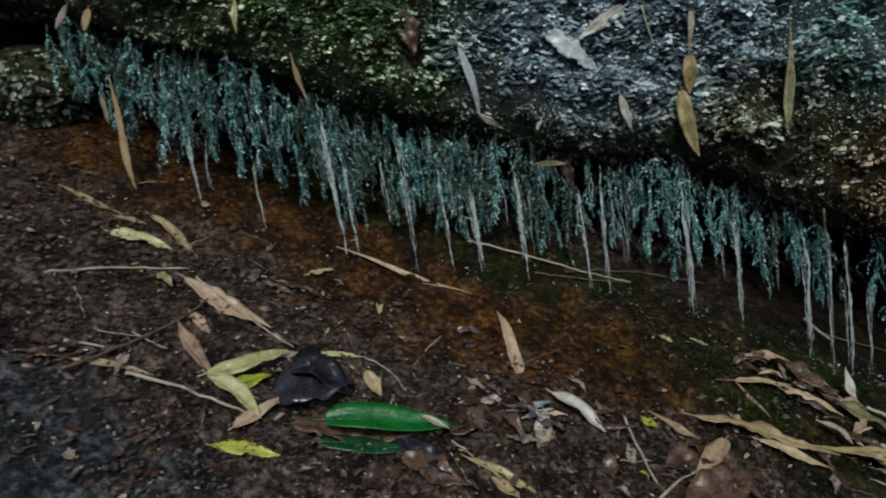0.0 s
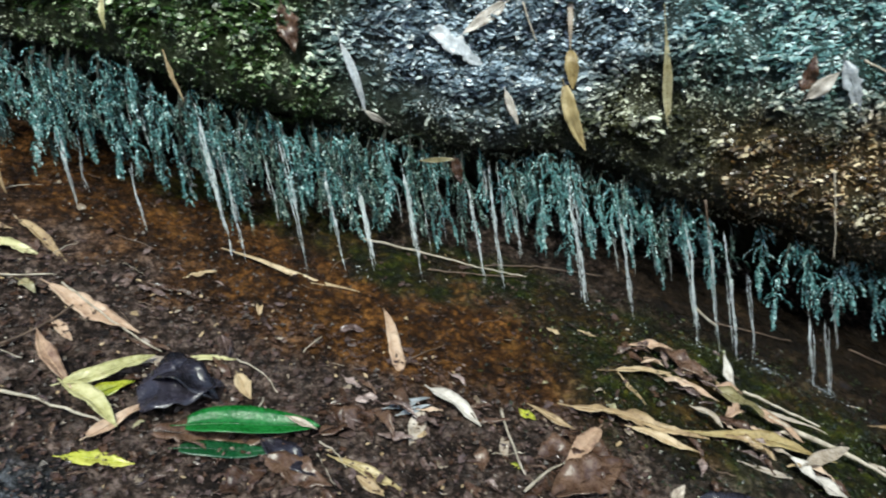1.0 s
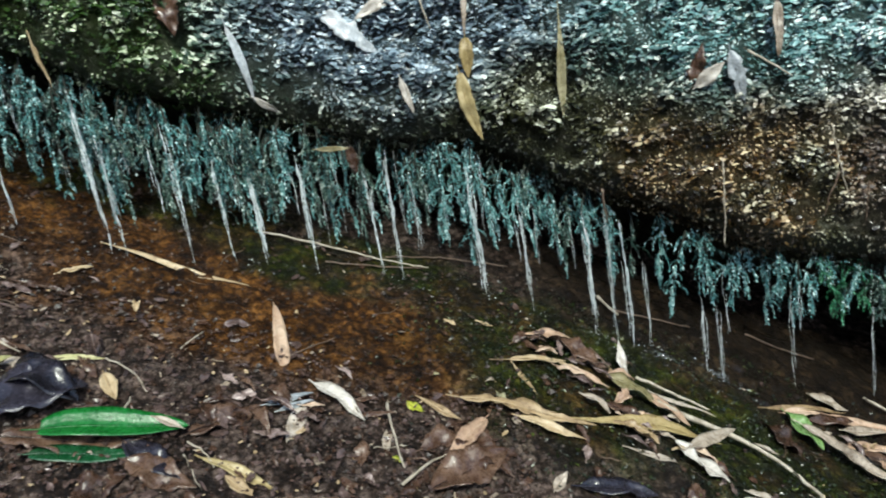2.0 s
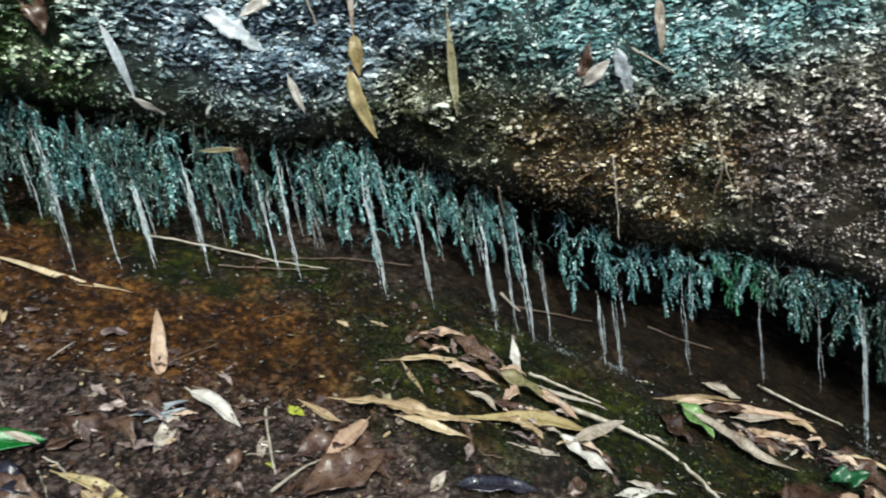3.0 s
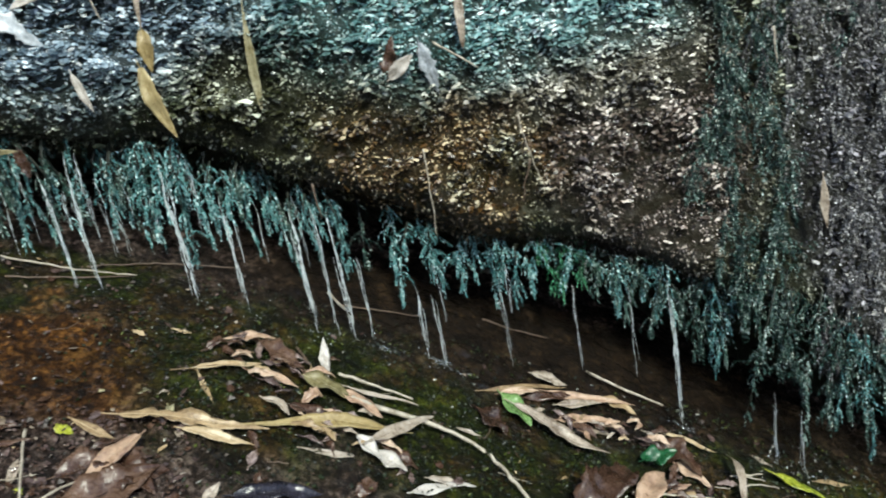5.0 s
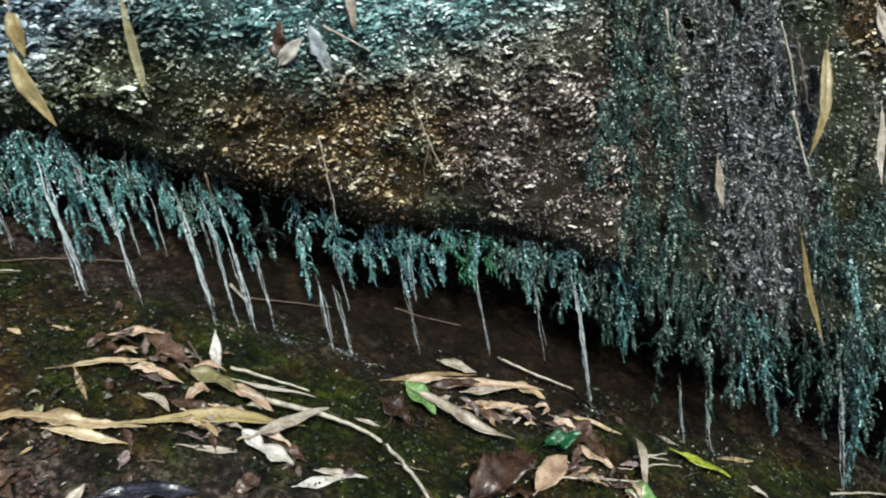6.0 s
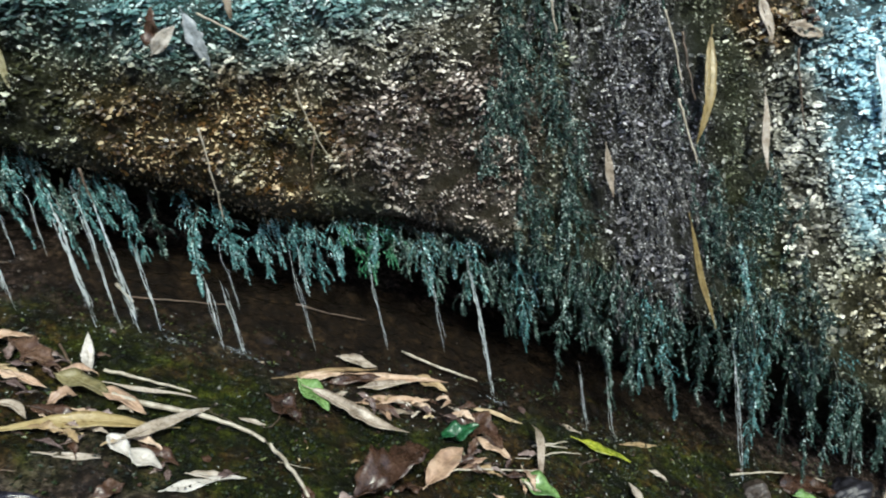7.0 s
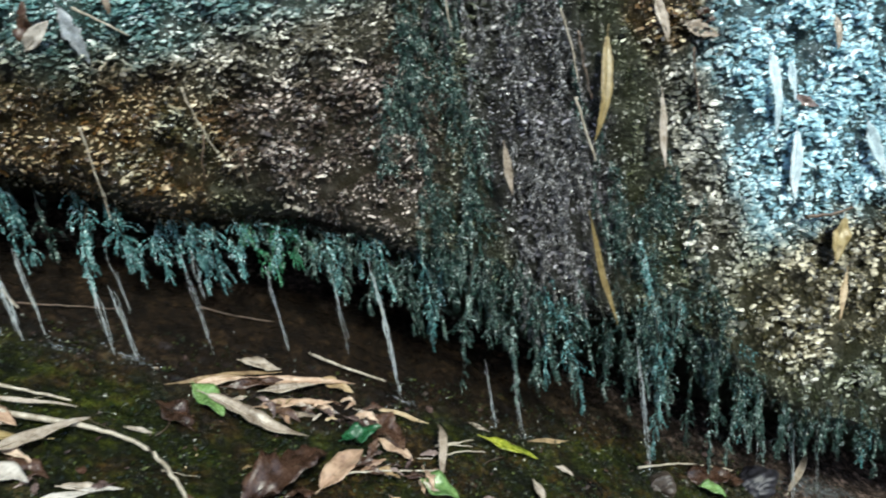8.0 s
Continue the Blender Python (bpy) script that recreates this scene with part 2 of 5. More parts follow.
def make_film():
    m, nt, b = material("film of water", 0.06)
    b.inputs["Base Color"].default_value = (0.90, 0.95, 0.98, 1)
    b.inputs["Transmission Weight"].default_value = 0.92
    b.inputs["IOR"].default_value = 1.33
    relief(nt, b, grain(nt, 45.0, 3.0), 0.4, 0.004)
    return m


def make_plain(name, low, high, scale, rough):
    m, nt, b = material(name, rough)
    g = grain(nt, scale, 5.0)
    nt.links.new(ramp(nt, g, (0.3, low), (0.7, high)), b.inputs["Base Color"])
    relief(nt, b, grain(nt, scale * 3), 0.5, 0.003)
    return m


ROCK, SCALES, GROUND, WATER = make_rock(), make_scales(), make_ground(), make_water()
FILM = make_film()
FUZZ = make_scales("wet fine moss", 1.15)
# The near-white high stops below are painted wet glints.
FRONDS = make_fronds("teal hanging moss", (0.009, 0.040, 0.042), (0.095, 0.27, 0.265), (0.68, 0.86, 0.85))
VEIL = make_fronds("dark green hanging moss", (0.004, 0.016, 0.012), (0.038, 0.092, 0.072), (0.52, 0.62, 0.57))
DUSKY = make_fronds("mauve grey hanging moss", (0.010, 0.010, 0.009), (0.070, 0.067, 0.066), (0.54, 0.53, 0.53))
BRIGHT = make_fronds("bright green moss", (0.007, 0.050, 0.020), (0.030, 0.19, 0.085), (0.26, 0.58, 0.38))
BED_MOSS = make_fronds("dark bed moss", (0.003, 0.007, 0.001), (0.014, 0.026, 0.003), (0.11, 0.13, 0.03))
STEM = make_plain("dark moss stem", (0.004, 0.006, 0.004), (0.018, 0.022, 0.014), 60.0, 0.6)
TWIG = make_plain("pale bare twig", (0.22, 0.18, 0.13), (0.54, 0.48, 0.39), 70.0, 0.5)
TWIG_DARK = make_plain("brown wet twig", (0.05, 0.032, 0.022), (0.17, 0.115, 0.08), 70.0, 0.45)
STONE = make_plain("dark wet stone", (0.006, 0.006, 0.008), (0.035, 0.033, 0.042), 60.0, 0.38)
GRIT = make_plain("wet grit", (0.014, 0.010, 0.008), (0.085, 0.064, 0.052), 90.0, 0.4)
TAN = make_leaf("tan leaf", (0.13, 0.08, 0.042), (0.36, 0.255, 0.14), (0.54, 0.43, 0.28))
OCHRE = make_leaf("ochre leaf", (0.10, 0.068, 0.028), (0.30, 0.222, 0.095), (0.46, 0.375, 0.20))
PALE = make_leaf("bleached leaf", (0.14, 0.105, 0.075), (0.33, 0.27, 0.21), (0.53, 0.47, 0.41), 0.34)
PINK = make_leaf("buff leaf", (0.16, 0.09, 0.06), (0.42, 0.28, 0.19), (0.58, 0.45, 0.34))
BROWN = make_leaf("brown leaf", (0.014, 0.008, 0.005), (0.055, 0.028, 0.018), (0.15, 0.09, 0.06), 0.3)
GREEN = make_leaf("green leaf", (0.002, 0.040, 0.006), (0.004, 0.095, 0.014), (0.012, 0.16, 0.03), 0.3)
DEEP = make_leaf("dark green leaf", (0.002, 0.020, 0.006), (0.006, 0.055, 0.018), (0.025, 0.11, 0.045), 0.28)
LIME = make_leaf("yellowing leaf", (0.10, 0.13, 0.015), (0.32, 0.34, 0.03), (0.48, 0.46, 0.10), 0.3)
OLIVE = make_leaf("olive leaf", (0.13, 0.125, 0.045), (0.36, 0.34, 0.15), (0.56, 0.52, 0.30), 0.35)
WHITE = make_leaf("white bleached leaf", (0.28, 0.24, 0.20), (0.48, 0.44, 0.39), (0.66, 0.63, 0.59), 0.34)
BLACK = make_leaf("black sodden leaf", (0.004, 0.004, 0.006), (0.012, 0.011, 0.016), (0.04, 0.036, 0.05), 0.2)
FRESH = make_leaf("pale green leaf", (0.05, 0.11, 0.03), (0.16, 0.27, 0.09), (0.34, 0.43, 0.22), 0.3)
GREYED = make_leaf("grey sodden leaf", (0.13, 0.145, 0.155), (0.31, 0.335, 0.355), (0.55, 0.58, 0.60), 0.25)
BLUISH = make_leaf("blue-white sodden leaf", (0.30, 0.40, 0.44), (0.50, 0.62, 0.66), (0.70, 0.80, 0.84), 0.25)
STRAW = make_leaf("straw leaf", (0.06, 0.043, 0.016), (0.185, 0.132, 0.050), (0.32, 0.245, 0.11))
MOSSY = make_leaf("mossy stained leaf", (0.05, 0.045, 0.02), (0.19, 0.16, 0.075), (0.38, 0.35, 0.22), 0.35)
# Pale end raised to put glints of wet flakes into the colour.
CRUMB = make_leaf("rotted leaf crumbs", (0.02, 0.013, 0.011), (0.10, 0.066, 0.058), (0.46, 0.36, 0.33), 0.13)
UNSEEN_BANK = make_plain("added dark bank", (0.010, 0.010, 0.007), (0.04, 0.038, 0.024), 3.0, 0.8)


# ---- mesh helpers ----
def mesh_from(name, verts, faces, mat, smooth_faces=True):
    me = bpy.data.meshes.new(name)
    me.from_pydata(verts, [], faces)
    me.materials.append(mat)
    if smooth_faces:
        me.polygons.foreach_set("use_smooth", [True] * len(me.polygons))
    me.update()
    return me


def grid_mesh(name, us, vs, at, mat):
    verts = [at(u, v) for v in vs for u in us]
    n = len(us)
    faces = [(j * n + i, j * n + i + 1, (j + 1) * n + i + 1, (j + 1) * n + i) for j in range(len(vs) - 1) for i in range(n - 1)]
    return mesh_from(name, verts, faces, mat)


def steps(*runs):
    """Uneven grid lines: runs of (start, end, step)."""
    out = []
    for a, b, s in runs:
        k = max(1, round((b - a) / s))
        out += [a + (b - a) * i / k for i in range(k)]
    return out + [runs[-1][1]]


def part(name, me, parent, label=""):
    ob = new(name, me)
    ob.parent = parent
    if label:
        ob["label"] = label
    return ob


def tube(name, points, radii, mat, sides=6):
    verts, faces = [], []
    for i, p in enumerate(points):
        a, b = points[max(0, i - 1)], points[min(len(points) - 1, i + 1)]
        way = (b - a).normalized()
        u = way.orthogonal().normalized()
        w = way.cross(u)
        for k in range(sides):
            ang = 2 * math.pi * k / sides
            verts.append(p + radii[i] * (math.cos(ang) * u + math.sin(ang) * w))
    for i in range(len(points) - 1):
        for k in range(sides):
            l = (k + 1) % sides
            faces.append((i * sides + k, i * sides + l, (i + 1) * sides + l, (i + 1) * sides + k))
    faces.append(tuple(range(sides))[::-1])
    faces.append(tuple(range((len(points) - 1) * sides, len(points) * sides)))
    return mesh_from(name, verts, faces, mat)


# ---- structure ----
def ground_at(x, y):
    near = -1.6 < x < 2.9 and 0.1 < y < 1.9
    z = ground_z(x, y)
    if near:
        z += 0.008 * noise.noise((x * 38, y * 38, 0.0)) + 0.006 * noise.noise((x * 95, y * 95, 4.0)) + 0.003 * noise.noise((x * 190, y * 190, 7.0))
    elif y < -2.0:
        z += 0.5 * (-2.0 - y) * 0.4
    return (x, y, z)


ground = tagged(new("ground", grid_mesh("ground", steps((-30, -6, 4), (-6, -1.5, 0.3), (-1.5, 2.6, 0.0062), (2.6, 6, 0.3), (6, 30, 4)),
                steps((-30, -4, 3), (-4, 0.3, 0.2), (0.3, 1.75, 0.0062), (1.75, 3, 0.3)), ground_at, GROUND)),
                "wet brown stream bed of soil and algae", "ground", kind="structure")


def lumps(p):
    """Hummocks and cracks of the overgrown rock."""
    return 0.018 * noise.noise(p) + 0.020 * noise.noise(p * 2.2) - 0.014 * max(0.0, 0.25 - abs(noise.noise(p * 1.3 + Vector((7, 3, 1))))) * 3 + 0.009 * noise.noise(p * 6)


def rock_at(u, v):
    """u along the ledge; v from the far top (0) over the face (1) and the edge (2) into the hollow (3, 4)."""
    x = u
    edge = lip_z(x)
    if v <= 1:
        y, z = face_y(x, 2.4) + 1.5 * (1 - v), 2.4 + 0.25 * (1 - v)
    elif v <= 2:
        z = 2.4 + (edge - 2.4) * (v - 1)
        y = face_y(x, z)
    elif v <= 3:
        k = v - 2
        y, z = face_y(x, edge) + 0.34 * k, edge + 0.03 * math.sin(math.pi * k) - 0.10 * k * k
    else:
        k = v - 3
        g = ground_z(x, face_y(x, edge) + 0.36)
        y, z = face_y(x, edge) + 0.34 + 0.05 * k, (edge - 0.10) + (g - 0.10 - edge + 0.10) * k
    p = Vector((x * 9, y * 9, z * 9))
    d = lumps(p)
    if v > 1.9:
        d *= 0.7
    return (x, y - d, z + 0.4 * d)


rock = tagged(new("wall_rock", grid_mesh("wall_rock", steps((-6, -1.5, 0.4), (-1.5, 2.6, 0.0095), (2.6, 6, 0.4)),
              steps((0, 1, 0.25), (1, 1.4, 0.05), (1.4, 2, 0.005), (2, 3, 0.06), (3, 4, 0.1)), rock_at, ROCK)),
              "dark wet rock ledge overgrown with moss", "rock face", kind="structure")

# Added out of view behind the camera, to keep low reflections dark.
bank = tagged(new("bank", grid_mesh("bank", steps((-9, 9, 0.5)), steps((0, 1, 0.1)),
              lambda u, v: (u, -3.6 - 1.2 * v + 0.3 * noise.noise((u, v * 3, 0)), ground_z(u, -3.6) + 2.6 * v + 0.2 * noise.noise((u, v * 2, 9))), UNSEEN_BANK)),
              "unseen dark bank added behind the camera for reflections", "bank", kind="structure")


# ---- moss on the rock face ----
JITTER = random.Random(3)


def leaflet(verts, faces, at, way, out, length, width, cup):
    """One small uneven scale: a fan of six corners from its foot, cupped."""
    side = way.cross(out)
    n = len(verts)
    verts.append(at)
    length, width = length * JITTER.uniform(0.8, 1.2), width * JITTER.uniform(0.8, 1.2)
    for f, s, c in ((0.35, -0.48, 0.5), (0.85, -0.42, 0.9), (1.0, -0.12, 0.3), (0.84, 0.08, 0.0), (0.98, 0.32, 0.5), (0.80, 0.5, 0.9), (0.33, 0.45, 0.4)):
        verts.append(at + way * (length * f * JITTER.uniform(0.8, 1.2)) + side * (width * s * JITTER.uniform(0.75, 1.2)) + out * (cup * c * length))
    faces += [(n, n + 1, n + 2), (n, n + 2, n + 3, n + 4), (n, n + 4, n + 5), (n, n + 5, n + 6), (n, n + 6, n + 7)]


def needle(verts, faces, at, way, out, length, width):
    """A narrow pointed leaflet, folded along its middle."""
    side = way.cross(out)
    n = len(verts)
    verts += [at, at + way * (0.45 * length) - side * (0.5 * width) + out * (0.2 * width), at + way * length, at + way * (0.45 * length) + side * (0.5 * width) + out * (0.2 * width)]
    faces += [(n, n + 1, n + 2), (n, n + 2, n + 3)]


def cover(x, z):
    """How densely the scales grow: full on the grey shelf and the pale end, thin in the green and rusty parts and at the edge."""
    h = z - lip_z(x)
    full = max(bump(x, z, 0.05, 1.2, 0.38), bump(x, z, 0.75, 1.12, 0.35), 1.2 * bump(x, z, 1.98, 0.55, 0.42), 0.6 * bump(x, z, -0.2, 1.06, 0.16), 0.85 * bump(x, z, 0.80, 0.88, 0.2), 0.9 * bump(x, z, 1.0, 0.92, 0.16), 0.75 * bump(x, z, 2.0, 0.15, 0.25))
    veiled = smooth(1.02, 1.12, x) * (1 - smooth(1.58, 1.66, x))
    return ((0.26 + 0.94 * full) * (0.05 + 0.95 * smooth(0.03, 0.12, h)) * (1 - 0.75 * bump(x, z, 0.98, 0.52, 0.17)) * (1 - 0.4 * bump(x, z, -0.5, 1.15, 0.3)) * (1 - 0.6 * bump(x, z, 0.36, 0.87, 0.2)) * (1 - 0.3 * bump(x, z, 0.62, 0.74, 0.2))
            * (1 - (0.94 - 0.5 * bump(x, 0, 1.32, 0, 0.08)) * (1 - 0.45 * smooth(0.65, 0.85, z)) * veiled) * (0.2 if abs(x - seam(z)) < 0.034 else 1.0))


def seam(z):
    """A dark bare groove that runs down through the long moss."""
    return 1.385 + 0.09 * z


def wall_scales():
    rnd = random.Random(4)
    verts, faces = [], []
    for _ in range(270000):
        x = rnd.uniform(-1.35, 2.45)
        z = rnd.uniform(lip_z(x) - 0.015, 1.52 - 0.22 * x)
        clump = noise.noise((x * 11, z * 18, 3.0)) + 0.6 * noise.noise((x * 34, z * 52, 8.0))
        if rnd.random() > cover(x, z) * (0.66 + 1.35 * clump):
            continue
        y = face_y(x, z)
        p = Vector((x * 9, y * 9, z * 9))
        d = lumps(p)
        if rnd.random() > max(0.35, 0.75 + 45 * d):
            continue
        at = Vector((x, y - d - 0.001 - 0.012 * rnd.random() * max(0.0, clump + 0.4), z + 0.4 * d))
        slope = Vector((face_y(x + 0.01, z) - face_y(x - 0.01, z), -0.02, face_y(x, z + 0.01) - face_y(x, z - 0.01)))
        lay = 1.1 * noise.noise((x * 16, z * 24, 5.0))
        way = Vector((lay + rnd.gauss(0, 0.35), rnd.gauss(-0.7, 0.3), rnd.gauss(-0.75, 0.35))).normalized()
        out = slope.normalized() + Vector((rnd.gauss(0, 0.35), rnd.gauss(0, 0.2), rnd.gauss(0.6, 0.3)))
        out = (out - way * out.dot(way)).normalized()
        size = rnd.uniform(0.003, 0.005) if rnd.random() < 0.45 else rnd.uniform(0.005, 0.0098)
        size *= 1 + 0.2 * bump(x, z, 1.98, 0.5, 0.4) - 0.25 * max(bump(x, z, 0.75, 0.75, 0.3), bump(x, z, 1.1, 0.72, 0.3))
        leaflet(verts, faces, at, way, out, size, size * rnd.uniform(1.2, 2.4), rnd.uniform(-0.6, 0.3))
    return mesh_from("moss_cover", verts, faces, SCALES)


def wall_fuzz():
    """Fine moss that fills the rock between the scales."""
    rnd = random.Random(5)
    verts, faces = [], []
    for _ in range(160000):
        x = rnd.uniform(-1.35, 2.4)
        z = lip_z(x) - 0.02 + (1.52 - 0.22 * x - lip_z(x)) * rnd.random() ** 1.3
        if rnd.random() > 0.45 + 0.55 * smooth(0.02, 0.12, z - lip_z(x)):
            continue
        y = face_y(x, z)
        d = lumps(Vector((x * 9, y * 9, z * 9)))
        way = Vector((rnd.gauss(0, 0.5), rnd.gauss(-0.6, 0.4), rnd.gauss(-0.6, 0.5))).normalized()
        out = Vector((rnd.gauss(0, 0.4), -0.7, rnd.gauss(0.6, 0.4)))
        out = (out - way * out.dot(way)).normalized()
        size = rnd.uniform(0.003, 0.008)
        needle(verts, faces, Vector((x, y - d, z + 0.4 * d)), way, out, size, size * rnd.uniform(0.3, 0.8))
    return mesh_from("fine_moss", verts, faces, FUZZ, False)


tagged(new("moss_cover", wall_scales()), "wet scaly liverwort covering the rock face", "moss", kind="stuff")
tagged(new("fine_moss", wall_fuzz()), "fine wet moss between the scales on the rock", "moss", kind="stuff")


# ---- hanging moss ----
def thing(name, at, label, category, group=""):
    ob = new(name)
    ob.location = at
    ob.empty_display_size = 0.02
    return tagged(ob, label, category, group)


def strand_shape(length, seed, lean):
    """The line of a hanging strand, from its root down."""
    rnd = random.Random(seed)
    n = 9
    sway = [rnd.uniform(-0.010, 0.010) for _ in range(4)]
    line = []
    for i in range(n):
        s = i / (n - 1)
        line.append(Vector((sway[0] * math.sin(5 * s) + sway[1] * s + lean * s * length, sway[2] * math.sin(4 * s) - 0.01 * math.sin(math.pi * min(1, 2 * s)), -s * length)))
    return line


def frond_leaves(verts, faces, root, line, length, girth, seed, dense, flat=1.0):
    """Drooping feathery sprays all round a strand, in swellings."""
    rnd = random.Random(seed + 5000)
    n = len(line)
    for k in range(int(dense * (6 + length * 150))):
        s = rnd.random()
        i = min(n - 2, int(s * (n - 1)))
        c = root + line[i].lerp(line[i + 1], s * (n - 1) - i)
        swell = (1.0 if s < 0.5 else 1.0 - 0.8 * (s - 0.5) / 0.5) * (0.6 + 1.7 * noise.noise((seed * 3.1, s * (4 + length * 16), 0.5)))
        ang = rnd.uniform(0, 2 * math.pi)
        radial = Vector((math.cos(ang), flat * math.sin(ang), 0))
        reach, drop = girth * max(0.12, swell) * rnd.uniform(0.2, 1.15), rnd.uniform(0.008, 0.030)
        count = int(7 + drop * 560)
        for q in range(count):
            f = (q + rnd.random()) / count
            at = c + radial * (reach * math.sin(1.5 * f)) + Vector((0, 0, -drop * f * f - 0.004 * f))
            turn = rnd.uniform(0, 2 * math.pi)
            off = Vector((math.cos(turn), math.sin(turn), rnd.uniform(-0.9, 0.3)))
            way = (off + radial * 0.4 + Vector((0, 0, -1.0 - f))).normalized()
            out = Vector((rnd.gauss(0, 0.6), rnd.gauss(-0.6, 0.5), rnd.gauss(0.7, 0.5)))
            out = (out - way * out.dot(way)).normalized()
            size = rnd.uniform(0.0028, 0.0066)
            needle(verts, faces, at, way, out, size, size * rnd.uniform(0.35, 0.75))


def hanging_moss(x, y, top, length, girth, mat, label, group, seed, lean=0.0, dense=1.0):
    """A strand that hangs from the rock, with drooping feathery sprays all round it."""
    line = strand_shape(length, seed, lean)
    root = thing("hanging_moss", (x, y, top), label, "moss", group)
    part("strand", tube("strand", line, [0.002 * (1.1 - 0.8 * i / (len(line) - 1)) for i in range(len(line))], STEM, 5), root)
    verts, faces = [], []
    frond_leaves(verts, faces, Vector((0, 0, 0)), line, length, girth, seed, dense)
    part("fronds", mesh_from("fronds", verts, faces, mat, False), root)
    return root


def curtain():
    """The fringe under the ledge, clump beside clump, with gaps."""
    rnd = random.Random(11)
    x, k = -1.02, 0
    while x < 1.02:
        top = lip_z(x) + rnd.uniform(-0.035, 0.012)
        reach = 0.22 - 0.07 * smooth(0.2, 0.7, x) - 0.06 * smooth(-0.7, -1.0, x)
        long = reach * (0.72 + 0.5 * noise.noise((x * 9, 5.0, 0.0))) * rnd.uniform(0.6, 1.25)
        depth = face_y(x, lip_z(x)) + rnd.uniform(-0.05, 0.02)
        bright = 0.73 < x < 0.84 and rnd.random() < 0.6
        long *= 1.25 if bright else 1.0
        mat = BRIGHT if bright else (VEIL if rnd.random() < 0.3 else FRONDS)
        hanging_moss(x, depth, top, max(0.05, long), rnd.uniform(0.014, 0.036) * (1 + 0.5 * smooth(0.2, 0.5, x)), mat,
                     "bright green moss hanging under the wet ledge" if bright else "teal moss tuft hanging under the wet ledge", "hanging moss under the ledge", 100 + k, rnd.gauss(0.0, 0.14), rnd.uniform(0.7, 1.2) * (1 + 0.5 * smooth(0.2, 0.5, x)))
        gap = noise.noise((x * 14, 2.0, 7.0)) > 0.28
        bare = 0.22 < x < 0.66 and noise.noise((x * 12, 9.0, 3.0)) > 0.05
        x += rnd.choice((0.006, 0.009, 0.012, 0.016)) + (0.02 if gap else 0.0) + (0.028 if bare else 0.0) + 0.006 * smooth(0.2, 0.5, x)
        k += 1


def left_fringe():
    """A second, fuller row where the ledge is highest."""
    rnd = random.Random(13)
    for k in range(60):
        x = -0.98 + 0.72 * (k + rnd.random()) / 60
        top = lip_z(x) + rnd.uniform(-0.07, 0.01)
        long = rnd.uniform(0.06, 0.15)
        hanging_moss(x, face_y(x, lip_z(x)) - rnd.uniform(-0.02, 0.045), top, long, rnd.uniform(0.02, 0.046), VEIL if rnd.random() < 0.35 else FRONDS,
                     "full teal moss tuft hanging under the wet ledge", "hanging moss under the ledge", 300 + k, rnd.gauss(0.0, 0.12), rnd.uniform(0.7, 1.2))


def back_row():
    """Fuller tufts rooted deeper under the ledge, seen between the front ones."""
    rnd = random.Random(14)
    for k in range(10):
        x = -0.5 + 0.75 * (k + rnd.random()) / 10
        top = lip_z(x) + rnd.uniform(-0.01, 0.02)
        hanging_moss(x, face_y(x, lip_z(x)) + rnd.uniform(0.02, 0.06), top, rnd.uniform(0.12, 0.19), rnd.uniform(0.028, 0.046), FRONDS,
                     "full teal moss tuft hanging under the wet ledge", "hanging moss under the ledge", 400 + k, rnd.gauss(0.0, 0.1), 1.1)


